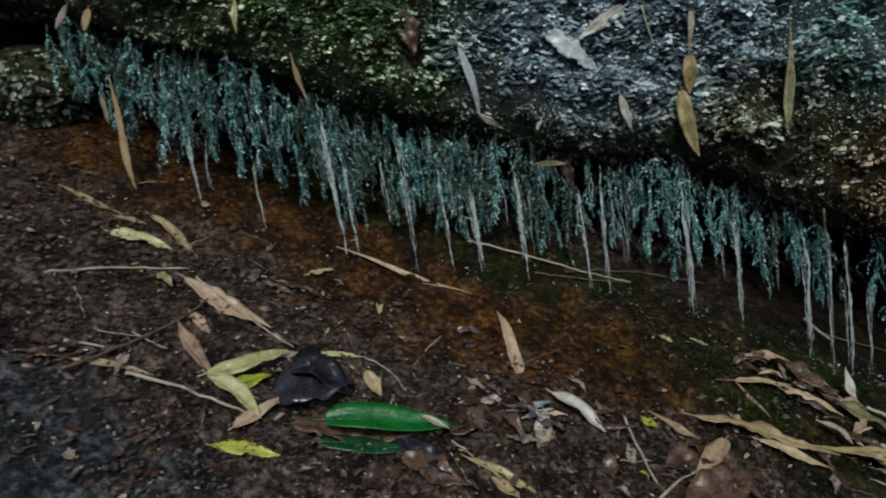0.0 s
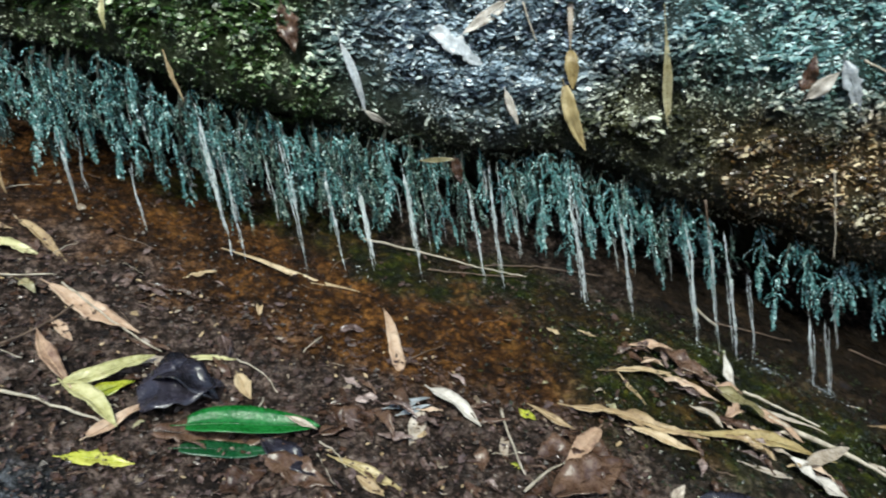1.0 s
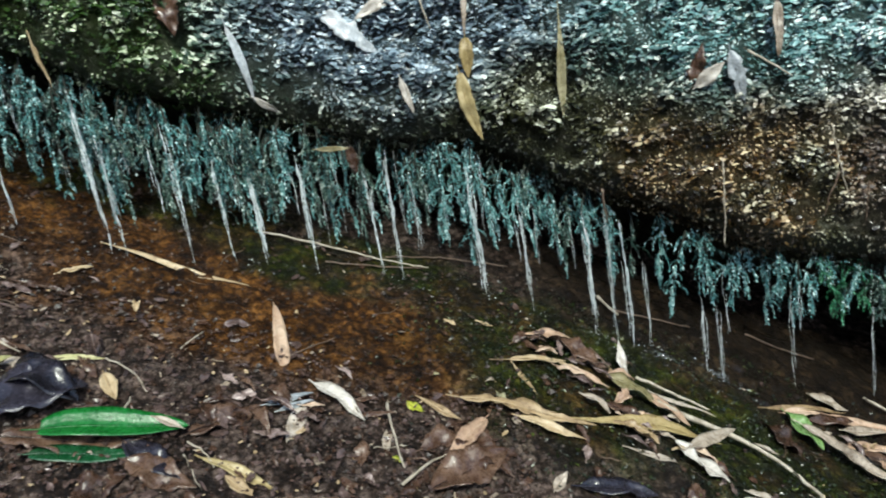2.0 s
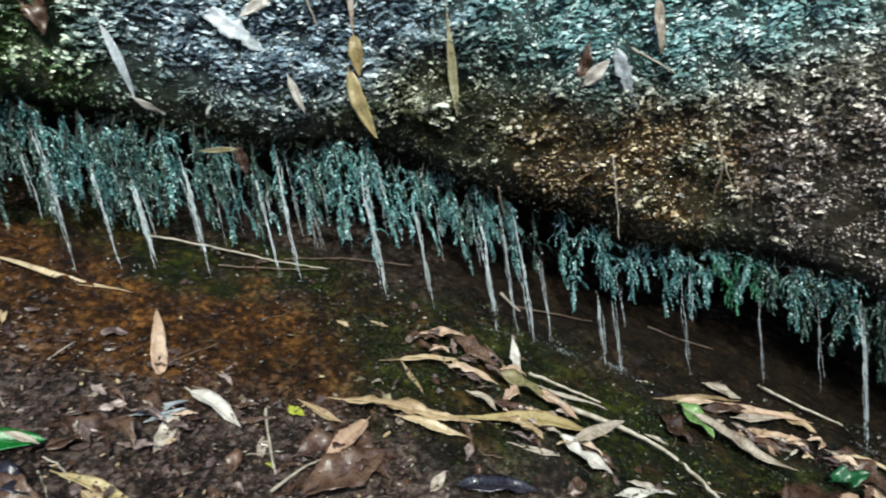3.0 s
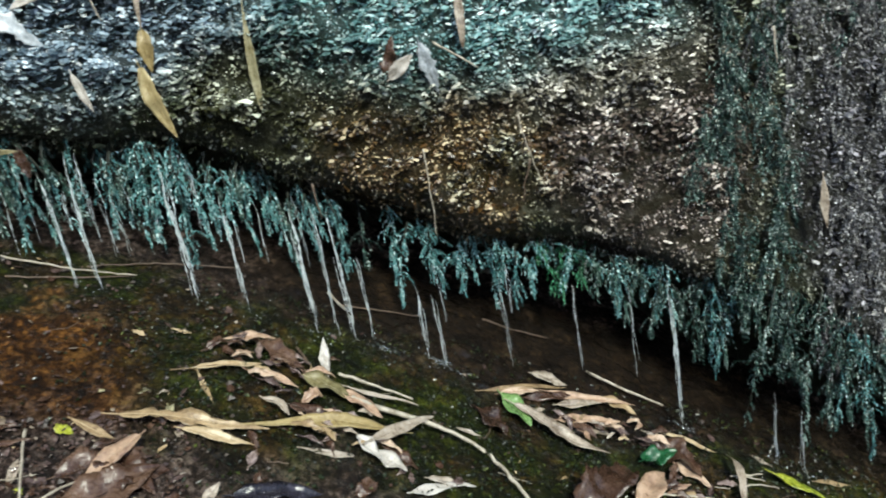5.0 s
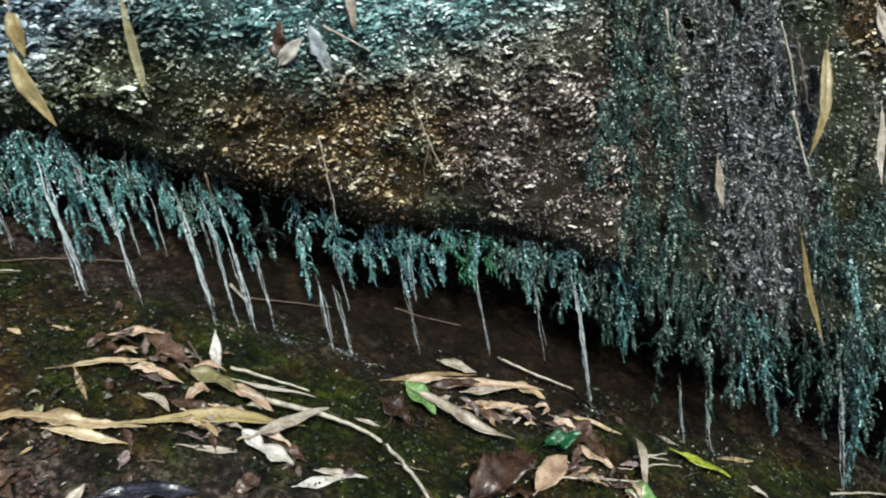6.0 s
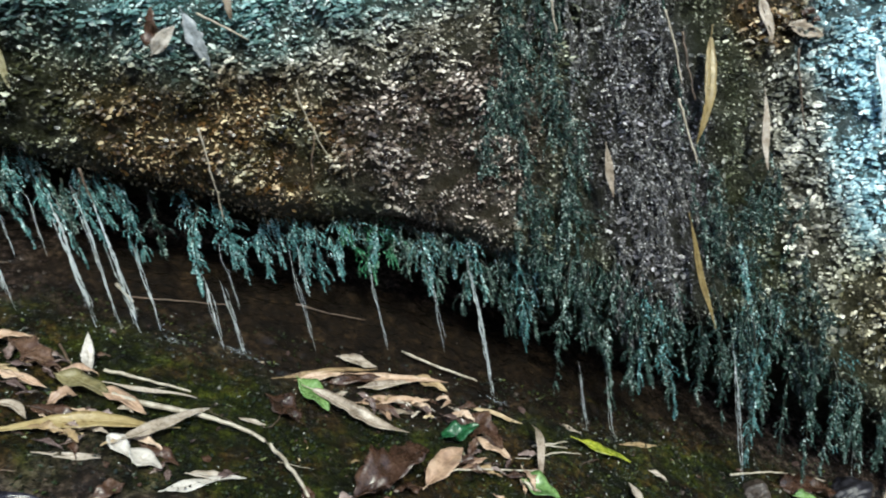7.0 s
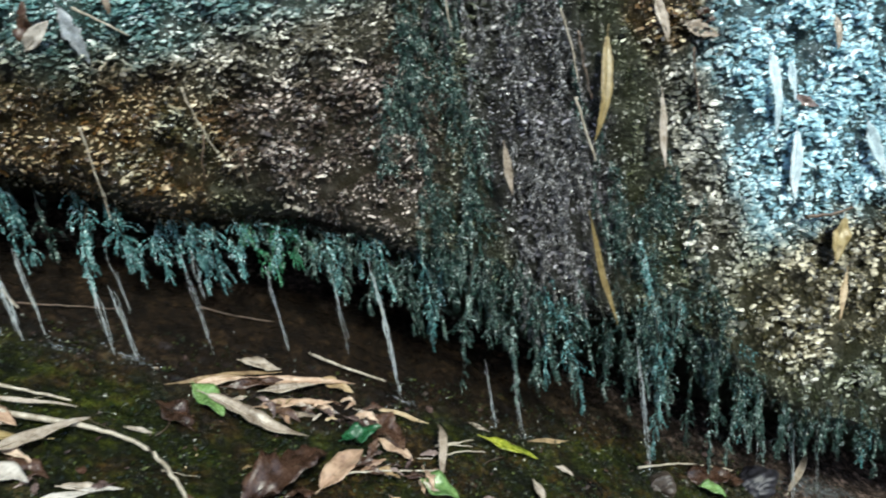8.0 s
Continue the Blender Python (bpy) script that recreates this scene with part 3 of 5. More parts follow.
def veil():
    """The long fall of moss that reaches down to the stream bed: single strands in front, a mat of shorter ones behind."""
    rnd = random.Random(12)
    for k in range(64):
        x = 0.97 + 1.10 * (k + rnd.uniform(-1.2, 1.2)) / 64
        foot = ground_z(x, 1.27) + 0.07 + rnd.uniform(-0.03, 0.06) + 0.11 * smooth(1.5, 1.02, x) + 0.09 * smooth(1.6, 1.95, x) + 0.06 * noise.noise((x * 12, 1.0, 1.0))
        top = lip_z(x) + rnd.uniform(0.0, 0.10)
        long = (top - foot) * rnd.uniform(0.7, 1.05)
        if abs(x - seam(top - 0.5 * long)) < 0.034 and top > 0.25:
            continue
        hanging_moss(x, face_y(x, top - 0.5 * long) - rnd.uniform(0.0, 0.03), top, max(0.07, long), rnd.uniform(0.016, 0.046), FRONDS if rnd.random() < 0.2 else VEIL,
                     "dark green moss strand over the wet rock", "long moss strands over the rock", 500 + k, rnd.gauss(0.0, 0.14), rnd.uniform(0.9, 1.5))
    mats = {VEIL: ([], []), DUSKY: ([], []), FRONDS: ([], [])}
    for k in range(300):
        x = 1.05 + 0.60 * (k + rnd.uniform(-8, 8)) / 300
        top = min(1.02, lip_z(x) + rnd.uniform(0.02, 0.80))
        long = rnd.uniform(0.09, 0.24)
        if x < 1.16:
            top = min(top, lip_z(x) + 0.10 + 4.5 * (x - 1.03) + rnd.uniform(-0.05, 0.25))
        if (x > 1.48 and top > 0.62 - 0.8 * (x - 1.48)) or (abs(x - seam(top - 0.5 * long)) < 0.034 and rnd.random() < 0.9):
            continue
        if noise.noise((x * 19, (top - 0.5 * long) * 5, 4.0)) < -0.12:
            continue
        dusky = 1.22 + rnd.gauss(0, 0.03) < x < 1.43 and top - 0.5 * long > 0.27 and rnd.random() < 0.9
        mat = DUSKY if dusky else (FRONDS if top < 0.45 and rnd.random() < 0.15 else VEIL)
        root = Vector((x, face_y(x, top - 0.5 * long) - rnd.uniform(0.0, 0.016), top))
        frond_leaves(*mats[mat], root, strand_shape(long, 800 + k, rnd.gauss(0.0, 0.18)), long, rnd.uniform(0.018, 0.050), 800 + k, rnd.uniform(1.1, 1.8), 0.6)
    for (mat, (verts, faces)), word in zip(mats.items(), ("dark green", "mauve-grey", "pale teal")):
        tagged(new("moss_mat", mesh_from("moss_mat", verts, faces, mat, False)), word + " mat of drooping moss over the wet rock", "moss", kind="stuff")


curtain()
left_fringe()
back_row()
veil()


# ---- water ----
def water_trickle(x, y, top, bottom=None, width=0.004, seed=0):
    """Falling water: a thread with swellings and thinner ones beside it, with drops where it lands."""
    rnd = random.Random(seed + 900)
    foot = ground_z(x, y) if bottom is None else bottom
    long = top - foot
    root = thing("water_trickle", (x, y, top), "thin clear trickle of water falling from the moss", "water", "trickles under the ledge")
    for q in range(3 if bottom is not None else (9 if width > 0.005 else 6)):
        a, b = rnd.uniform(0, 6), rnd.uniform(0, 6)
        dx = 0.0 if q == 0 else rnd.gauss(0, 0.42) * (0.003 + width)
        s0, s1 = (0.0, 1.0) if q == 0 else (rnd.uniform(0, 0.55), rnd.uniform(0.6, 1.0))
        n = max(12, int(long * (s1 - s0) / 0.005))
        pts, rad = [], []
        for i in range(n + 1):
            s = s0 + (s1 - s0) * i / n
            pts.append(Vector((dx * (0.25 + 0.75 * s) + 0.0035 * math.sin(a + 5 * s) * (1 - s) + 0.004 * noise.noise((seed * 2.3 + 7 * q, s * long * 22, 1.0)), 0.003 * math.sin(b + 5 * s), -s * long)))
            r = width * (0.36 if q == 0 else 0.21) * (1.05 - 0.45 * s) * min(1.0, 0.15 + 6 * (s - s0), 0.2 + 9 * (s1 - s)) * (0.66 + 2.6 * (0.55 * noise.noise((seed * 1.7 + q, s * long * 50, 2.0)) + 0.6 * noise.noise((seed * 1.7 + q, s * long * 150, 5.0))))
            rad.append(max(0.0003, r))
        part("thread", tube("thread", pts, rad, WATER, 6), root)
    if bottom is None:
        for k in range(5):
            bm = bmesh.new()
            r = rnd.uniform(0.0006, 0.0016)
            bmesh.ops.create_icosphere(bm, subdivisions=1, radius=r)
            dx, dy = rnd.gauss(0, 0.02), rnd.gauss(-0.008, 0.016)
            bmesh.ops.translate(bm, verts=bm.verts, vec=(dx, dy, ground_z(x + dx, y + dy) + rnd.uniform(0.0, 0.014) - top))
            me = bpy.data.meshes.new("drop")
            bm.to_mesh(me)
            bm.free()
            me.materials.append(WATER)
            part("drop", me, root)
    return root


for k, (x, y, top) in enumerate(((-0.762, 1.03, 1.067), (-0.65, 1.045, 0.99), (-0.515, 1.07, 1.07), (-0.493, 1.075, 0.99), (-0.40, 1.12, 0.995), (-0.342, 1.15, 0.92),
                                 (-0.294, 1.175, 0.88), (-0.213, 1.205, 0.905), (-0.105, 1.245, 0.855), (-0.068, 1.255, 0.885), (0.078, 1.28, 0.83))):
    water_trickle(x, y, top, None, (0.0035, 0.003, 0.006, 0.004, 0.004, 0.005, 0.006, 0.006, 0.004, 0.004, 0.0065)[k], k)
for k, (x, y, top) in enumerate(((0.165, 1.285, 0.76), (0.278, 1.29, 0.715), (0.315, 1.295, 0.712), (0.345, 1.29, 0.69), (0.378, 1.3, 0.60), (0.476, 1.295, 0.525),
                                 (0.505, 1.30, 0.50), (0.960, 1.295, 0.44), (1.140, 1.27, 0.17), (1.195, 1.27, 0.12), (1.456, 1.22, 0.15), (1.825, 1.22, -0.06))):
    water_trickle(x, y, top, None, (0.0045, 0.006, 0.0024, 0.0055, 0.0024, 0.0042, 0.0022, 0.0055, 0.002, 0.002, 0.004, 0.003)[k], 20 + k)
for k, (x, y, top, bottom) in enumerate(((-0.735, 1.035, 1.048, 0.95), (-0.05, 1.265, 0.88, 0.72), (-0.03, 1.265, 0.83, 0.69), (0.77, 1.29, 0.47, 0.29), (0.88, 1.3, 0.44, 0.25),
                                         (0.635, 1.3, 0.53, 0.32), (1.74, 1.23, -0.12, -0.28), (1.895, 1.22, -0.17, -0.40), (0.52, 1.3, 0.57, 0.44), (0.65, 1.3, 0.53, 0.43))):
    water_trickle(x, y, top, bottom, 0.0017, 40 + k)


thin = random.Random(77)
for k in range(24):
    x = -0.7 + 1.0 * (k + thin.random()) / 24
    top = lip_z(x) - thin.uniform(0.03, 0.10)
    water_trickle(x, face_y(x, lip_z(x)) - thin.uniform(0.0, 0.04), top, max(ground_z(x, 1.28) + 0.01, top - thin.uniform(0.06, 0.17)), thin.uniform(0.0018, 0.0035), 60 + k)


# ---- fallen leaves and twigs ----
def on_ground(x, y, lift):
    return Vector((x, y, ground_z(x, y) + 0.004 + lift))


def on_rock(x, z, lift):
    return Vector((x, face_y(x, max(z, lip_z(x) + 0.06)) - 0.016 - lift, z))


def fallen_leaf(start, end, width, mat, label, place="ground", bow=0.0, fold=0.25, curl=0.0, torn=0.22, wave=0.16, lift=0.0, stalk=0.12, rise=0.0, blunt=0.0, lip=0.0, peak=0.8):
    """A leaf blade from its stalk end to its tip. On the ground the ends are x, y; on the rock x, z."""
    rest = on_ground if place == "ground" else on_rock
    rnd = random.Random(int(1e4 * (start[0] + 3 * end[1])) % 99991)
    n, m = 24, 6
    torn *= min(1.0, 0.35 * math.dist(start, end) / width)
    a, b = rest(*start, lift), rest(*end, lift)
    along = b - a
    long = along.length
    mid = (a + b) / 2
    e = 0.01
    if place == "ground":
        up = Vector((-(ground_z(mid.x + e, mid.y) - ground_z(mid.x - e, mid.y)), -(ground_z(mid.x, mid.y + e) - ground_z(mid.x, mid.y - e)), 2 * e)).normalized()
    else:
        up = Vector((face_y(mid.x + e, mid.z) - face_y(mid.x - e, mid.z), -2 * e, face_y(mid.x, mid.z + e) - face_y(mid.x, mid.z - e))).normalized()
    way = along.normalized()
    side = up.cross(way).normalized()
    ph, spin, fold = rnd.uniform(0, 6), rnd.uniform(-0.5, 0.5), fold * rnd.uniform(0.7, 1.8)
    top, rib = [], []
    for i in range(n + 1):
        s = i / n
        c = rest(start[0] + (end[0] - start[0]) * s, start[1] + (end[1] - start[1]) * s, lift)
        c = c + side * (bow * long * math.sin(math.pi * s)) + up * (curl * long * s * s + rise * long * math.sin(math.pi * s) + 0.02 * long * math.sin(ph + 6 * s))
        prof = max(0.0, math.sin(math.pi * min(1.0, 0.03 + s * 0.97) ** (peak - 0.15 * blunt))) ** (0.95 - 0.45 * blunt)
        if s > 0.97:
            prof *= 0.3
        hw = 0.5 * width * max(0.03, prof)
        rib.append(c + up * 0.0006)
        tip_over = spin * (s - 0.5)
        for j in range(m + 1):
            t = 2 * j / m - 1
            ragged = 1 + torn * (0.55 * noise.noise((s * 8 + ph, t * 1.5, ph)) + 0.5 * noise.noise((s * 23, t * 2 + ph, ph))) * abs(t)
            ripple = wave * width * (0.6 * math.sin(ph + 9 * s + 2 * t) * abs(t) + 0.9 * noise.noise((s * long * 55 + ph, t * width * 30, ph)))
            top.append(c + side * (hw * t * ragged) + up * (fold * hw * abs(t) + ripple * prof + lip * hw * t * t + tip_over * hw * t))
    thick = 0.0007
    k = len(top)
    o = a.copy()
    verts = [p - o for p in top] + [p - up * thick - o for p in top]
    w = m + 1
    faces = []
    for i in range(n):
        for j in range(m):
            q = (i * w + j, i * w + j + 1, (i + 1) * w + j + 1, (i + 1) * w + j)
            faces += [q, tuple(v + k for v in reversed(q))]
        for j0 in (0, m):
            q = (i * w + j0, (i + 1) * w + j0, (i + 1) * w + j0 + k, i * w + j0 + k)
            faces.append(q if j0 == 0 else q[::-1])
    ob = thing("fallen_leaf", o, label, "leaf", "fallen leaves")
    blade = part("blade", mesh_from("blade", verts, faces, mat), ob)
    if stalk > 0:
        pts = [rib[0] - way * (stalk * long * (1 - q / 3)) - up * 0.0008 - o for q in range(3)] + [p - o for p in rib[:-1]]
        part("midrib", tube("midrib", pts, [max(0.0005, 0.0011 * (1 - 0.7 * i / len(pts))) for i in range(len(pts))], mat, 5), blade)
    return ob


def twig(points, width, mat, label, place="ground", lift=0.003, name="twig"):
    """A thin stick or rootlet through a few places, with knots and an uneven skin."""
    rest = on_ground if place == "ground" else on_rock
    rnd = random.Random(int(1e4 * (points[0][0] + 3 * points[-1][1])) % 99991)
    ps = [rest(*p, lift) for p in points]
    fine, rad = [], []
    for i in range(len(ps) - 1):
        p0, p1, p2, p3 = ps[max(0, i - 1)], ps[i], ps[i + 1], ps[min(len(ps) - 1, i + 2)]
        k = max(4, int((p2 - p1).length / 0.012))
        for q in range(k):
            t = q / k
            fine.append(0.5 * (2 * p1 + (p2 - p0) * t + (2 * p0 - 5 * p1 + 4 * p2 - p3) * t * t + (3 * p1 - p0 - 3 * p2 + p3) * t ** 3))
    fine.append(ps[-1])
    o = fine[0].copy()
    out = []
    for i, p in enumerate(fine):
        s = i / (len(fine) - 1)
        out.append(p - o + Vector((rnd.gauss(0, 0.0008), rnd.gauss(0, 0.0008), rnd.gauss(0, 0.0006))))
        rad.append(0.5 * width * (1.1 - 0.5 * s) * rnd.uniform(0.85, 1.2))
    ob = new(name, tube(name, out, rad, mat, 7))
    ob.location = o
    return tagged(ob, label, "twig", "twigs on the ground" if place == "ground" else "stems on the rock")


def stone(x, y, width, height, mat, label):
    """A rounded stone, sunk a little into the bed."""
    bm = bmesh.new()
    bmesh.ops.create_icosphere(bm, subdivisions=5, radius=0.55)
    for v in bm.verts:
        p = v.co.copy()
        q = Vector((x * 9, y * 9, 0))
        k = 0.90 + 0.55 * noise.noise(p * 1.5 + q) + 0.30 * abs(noise.noise(Vector((p.x * 2, p.y * 5, p.z * 3)) + q)) + 0.03 * noise.noise(p * 12)
        v.co = Vector((p.x * width * k, p.y * width * 0.8 * k, p.z * height * k))
    for f in bm.faces:
        f.smooth = True
    me = bpy.data.meshes.new("stone")
    bm.to_mesh(me)
    bm.free()
    me.materials.append(mat)
    ob = new("stone", me)
    ob.location = (x, y + 0.2 * width, ground_z(x, y + 0.2 * width) - 0.05 * height)
    return tagged(ob, label, "stone")


fallen_leaf((-0.511, 1.079), (-0.299, 1.091), 0.015, TAN, "long slender tan leaf on the brown stream bed", bow=0.03, fold=0.5)
fallen_leaf((-0.201, 0.942), (-0.255, 1.073), 0.023, PINK, "orange-buff leaf lying on the stream bed", fold=0.3, rise=0.06, peak=0.52, stalk=0)
fallen_leaf((-0.151, 0.920), (-0.076, 0.885), 0.024, WHITE, "bleached white leaf with dark edges on grit", fold=0.35, rise=0.05, lift=0.006)
fallen_leaf((-0.202, 0.861), (-0.150, 0.906), 0.014, GREYED, "pale grey sodden leaf on grit", torn=0.5, fold=0.5, lift=0.003)
fallen_leaf((-0.184, 0.857), (-0.147, 0.893), 0.010, GREYED, "narrow grey sodden leaf on grit", torn=0.5, fold=0.4, lift=0.004)
twig(((-0.150, 0.922), (-0.117, 0.920), (-0.083, 0.888)), 0.0030, TWIG_DARK, "dark thin stalk along a bleached leaf", lift=0.012)
fallen_leaf((-0.334, 0.745), (-0.255, 0.718), 0.036, BLACK, "dark grey sodden leaf in the litter", torn=0.3, wave=0.2, lift=0.004, fold=0.2)
fallen_leaf((-0.551, 0.822), (-0.497, 0.830), 0.016, BROWN, "small dark brown leaf against a buff one", torn=0.6, wave=0.3, lift=0.005)
fallen_leaf((0.207, 0.871), (0.311, 0.901), 0.030, BLACK, "black sodden leaf with a bluish wet sheen in the litter", torn=0.3, wave=0.22, lift=0.006)
twig(((0.994, 1.166), (1.030, 1.176), (1.064, 1.177)), 0.0036, TWIG, "short pale stick beside a narrow leaf", lift=0.012)
twig(((1.006, 1.149), (1.050, 1.165), (1.088, 1.170)), 0.0030, TWIG, "short thin pale stick on moss", lift=0.010)
fallen_leaf((0.476, 0.985), (0.520, 1.002), 0.008, WHITE, "thin white blade lying on moss", lift=0.006)
fallen_leaf((0.340, 1.120), (0.448, 1.138), 0.010, PALE, "narrow pale leaf beside a stick", lift=0.010)
fallen_leaf((0.021, 0.802), (0.114, 0.896), 0.060, BROWN, "broad red-brown wet leaf in the litter", torn=0.3, wave=0.2, lift=0.003, rise=0.06)
fallen_leaf((0.044, 0.914), (0.118, 0.856), 0.044, BROWN, "broad dull brown leaf beneath a buff one", torn=0.3, wave=0.2, lift=0.005)
fallen_leaf((2.055, 0.475), (2.101, 0.334), 0.030, BLUISH, "broad bleached leaf on pale moss", place="rock", lift=0.008)
fallen_leaf((-0.158, 0.880), (-0.164, 0.816), 0.024, PALE, "dull grey-green leaf on grit", fold=0.2)
fallen_leaf((-0.420, 0.721), (-0.269, 0.780), 0.046, GREEN, "broad glossy fresh green leaf on the litter", fold=0.3, blunt=0.8, lift=0.012, rise=0.03, wave=0.03, torn=0.05)
fallen_leaf((-0.418, 0.694), (-0.308, 0.738), 0.026, DEEP, "dark glossy green leaf under a fresh one", fold=0.1, blunt=0.5, lift=0.004, wave=0.04, torn=0.05)
fallen_leaf((-0.305, 0.771), (-0.267, 0.767), 0.010, PALE, "small curled pale leaf resting on a green leaf", lift=0.02, fold=0.6)
twig(((-0.268, 0.767), (-0.245, 0.760), (-0.227, 0.745)), 0.0022, TWIG, "thin pale stalk in the litter")
fallen_leaf((-0.531, 0.636), (-0.456, 0.660), 0.022, LIME, "yellow leaf with torn edges on dark soil", torn=0.8, fold=0.2)
fallen_leaf((-0.579, 0.715), (-0.505, 0.804), 0.028, OLIVE, "pale yellow-green curled leaf in the litter", lift=0.016, bow=-0.06, fold=0.4)
fallen_leaf((-0.577, 0.720), (-0.656, 0.774), 0.020, PINK, "buff curled leaf in the litter", lift=0.014, bow=0.05, fold=0.4)
fallen_leaf((-0.580, 0.717), (-0.493, 0.689), 0.026, OLIVE, "pale yellow-green folded leaf in the litter", lift=0.012, bow=0.04, fold=0.5)
fallen_leaf((-0.551, 0.718), (-0.512, 0.762), 0.021, LIME, "lime green leaf under a curled one", lift=0.006)
fallen_leaf((-0.519, 0.668), (-0.483, 0.738), 0.018, PINK, "buff leaf with blunt end in the litter", blunt=0.7, lift=0.006)
fallen_leaf((-0.689, 0.851), (-0.545, 0.833), 0.032, PINK, "buff leaf with frayed base on grit", torn=0.3, lift=0.006)
twig(((-0.679, 0.864), (-0.586, 0.835), (-0.505, 0.818)), 0.0035, TWIG, "thin pale stick across the litter", lift=0.008)
twig(((-0.713, 0.616), (-0.684, 0.706), (-0.658, 0.785), (-0.645, 0.835)), 0.0049, TWIG_DARK, "thin brown stick on the stream bed", lift=0.008)
twig(((-0.661, 0.661), (-0.601, 0.684), (-0.518, 0.693)), 0.0048, TWIG, "pale stick on dark soil", lift=0.006)
twig(((-0.746, 0.661), (-0.694, 0.689)), 0.0045, TWIG, "short pale stick on dark soil")
twig(((-0.836, 0.739), (-0.770, 0.815), (-0.696, 0.875)), 0.0042, TWIG, "straight pale stick on the stream bed")
fallen_leaf((-0.724, 0.645), (-0.640, 0.687), 0.013, TAN, "narrow dull leaf on dark soil")
fallen_leaf((-0.828, 0.873), (-0.738, 0.898), 0.028, OLIVE, "pale greenish torn leaf on the stream bed", torn=0.8)
fallen_leaf((-0.809, 0.949), (-0.701, 0.907), 0.018, TAN, "narrow tan leaf on the stream bed", fold=0.4)
fallen_leaf((-0.945, 0.920), (-0.836, 0.919), 0.013, TAN, "narrow dull leaf on the stream bed")
fallen_leaf((-0.842, 0.911), (-0.800, 0.925), 0.012, TAN, "small tan leaf on the stream bed")
fallen_leaf((-0.494, 0.736), (-0.411, 0.805), 0.072, BLACK, "broad black sodden leaf with bluish wet sheen", blunt=0.9, wave=0.14, torn=0.2, rise=0.16, lift=0.006, fold=0.1, stalk=0)
fallen_leaf((-0.496, 0.785), (-0.405, 0.776), 0.052, BLACK, "black sodden leaf curled over another", blunt=0.8, wave=0.16, torn=0.2, rise=0.2, lift=0.012, fold=0.2, stalk=0)
fallen_leaf((-0.402, 0.829), (-0.369, 0.795), 0.021, TAN, "small tan leaf against a black leaf", lift=0.006)
fallen_leaf((-0.478, 0.834), (-0.417, 0.860), 0.011, OLIVE, "narrow olive leaf behind a black leaf")
twig(((-0.415, 0.856), (-0.376, 0.848), (-0.341, 0.820)), 0.0025, TWIG, "thin curved stalk in the litter")
twig(((-0.356, 0.775), (-0.356, 0.807)), 0.0023, TWIG, "short pale stalk in the litter")
fallen_leaf((-0.661, 0.809), (-0.618, 0.788), 0.016, PINK, "small dull leaf on grit")
fallen_leaf((-0.587, 0.939), (-0.519, 0.954), 0.015, BROWN, "small rough brown leaf on soil", torn=0.6, wave=0.32)
fallen_leaf((-0.552, 0.984), (-0.519, 1.024), 0.011, TAN, "leaf scrap on brown soil", torn=0.8)
fallen_leaf((-0.356, 0.666), (-0.316, 0.709), 0.036, BROWN, "rust brown leaf in the litter", torn=0.8, wave=0.32)
fallen_leaf((-0.319, 0.719), (-0.235, 0.712), 0.039, BROWN, "dark wet leaf lying in the litter", torn=0.8, wave=0.32, lift=0.006)
fallen_leaf((-0.244, 0.753), (-0.152, 0.740), 0.016, OCHRE, "ochre leaf strips in the litter", bow=0.05)
fallen_leaf((-0.271, 0.780), (-0.206, 0.862), 0.038, BROWN, "dull brown leaf pressed into soil", torn=0.3, wave=0.32)
fallen_leaf((-0.213, 0.741), (-0.177, 0.726), 0.017, TAN, "tan leaf in the litter")
twig(((-0.051, 0.919), (-0.032, 0.859), (-0.013, 0.811)), 0.0037, TWIG, "thin greyish stick on grit", lift=0.012)
fallen_leaf((-0.048, 0.880), (-0.041, 0.837), 0.012, PALE, "small bleached leaf on grit")
fallen_leaf((-0.027, 0.947), (-0.018, 0.933), 0.012, LIME, "tiny lime leaf scrap")
fallen_leaf((-0.457, 0.705), (-0.303, 0.762), 0.045, BROWN, "large dark brown leaf under a green one", torn=0.8, wave=0.32, lift=0.002)
fallen_leaf((-0.453, 0.776), (-0.441, 0.844), 0.024, BROWN, "dark leaf beside a black leaf", torn=0.8, wave=0.32)
twig(((-0.337, 0.910), (-0.324, 0.960)), 0.0025, TWIG, "short straw on brown soil")
twig(((-0.197, 0.960), (-0.145, 1.027)), 0.0025, TWIG_DARK, "thin stem on brown soil")
fallen_leaf((-0.519, 0.800), (-0.497, 0.822), 0.012, PALE, "small pale scrap by a leaf")
fallen_leaf((0.050, 0.961), (0.241, 0.977), 0.025, TAN, "long tan leaf with ragged edge over moss", torn=1.1, lift=0.012, fold=0.15, bow=-0.02)
fallen_leaf((0.411, 1.049), (0.202, 0.976), 0.026, OCHRE, "long ochre leaf over the litter", lift=0.012, fold=0.2, torn=0.3)
fallen_leaf((0.132, 0.952), (0.223, 0.949), 0.017, TAN, "torn tan leaf strip over moss", torn=0.6, lift=0.006)
fallen_leaf((0.085, 0.928), (0.037, 0.847), 0.026, PINK, "buff leaf with blunt tip in the litter", lift=0.016, blunt=0.3)
twig(((-0.012, 0.787), (0.013, 0.829), (0.038, 0.858)), 0.0040, TWIG, "pale thin stick in the litter", lift=0.012)
fallen_leaf((0.026, 0.853), (0.116, 0.882), 0.044, BROWN, "wet red-brown leaf in the litter", torn=0.8, wave=0.32, lift=0.004)
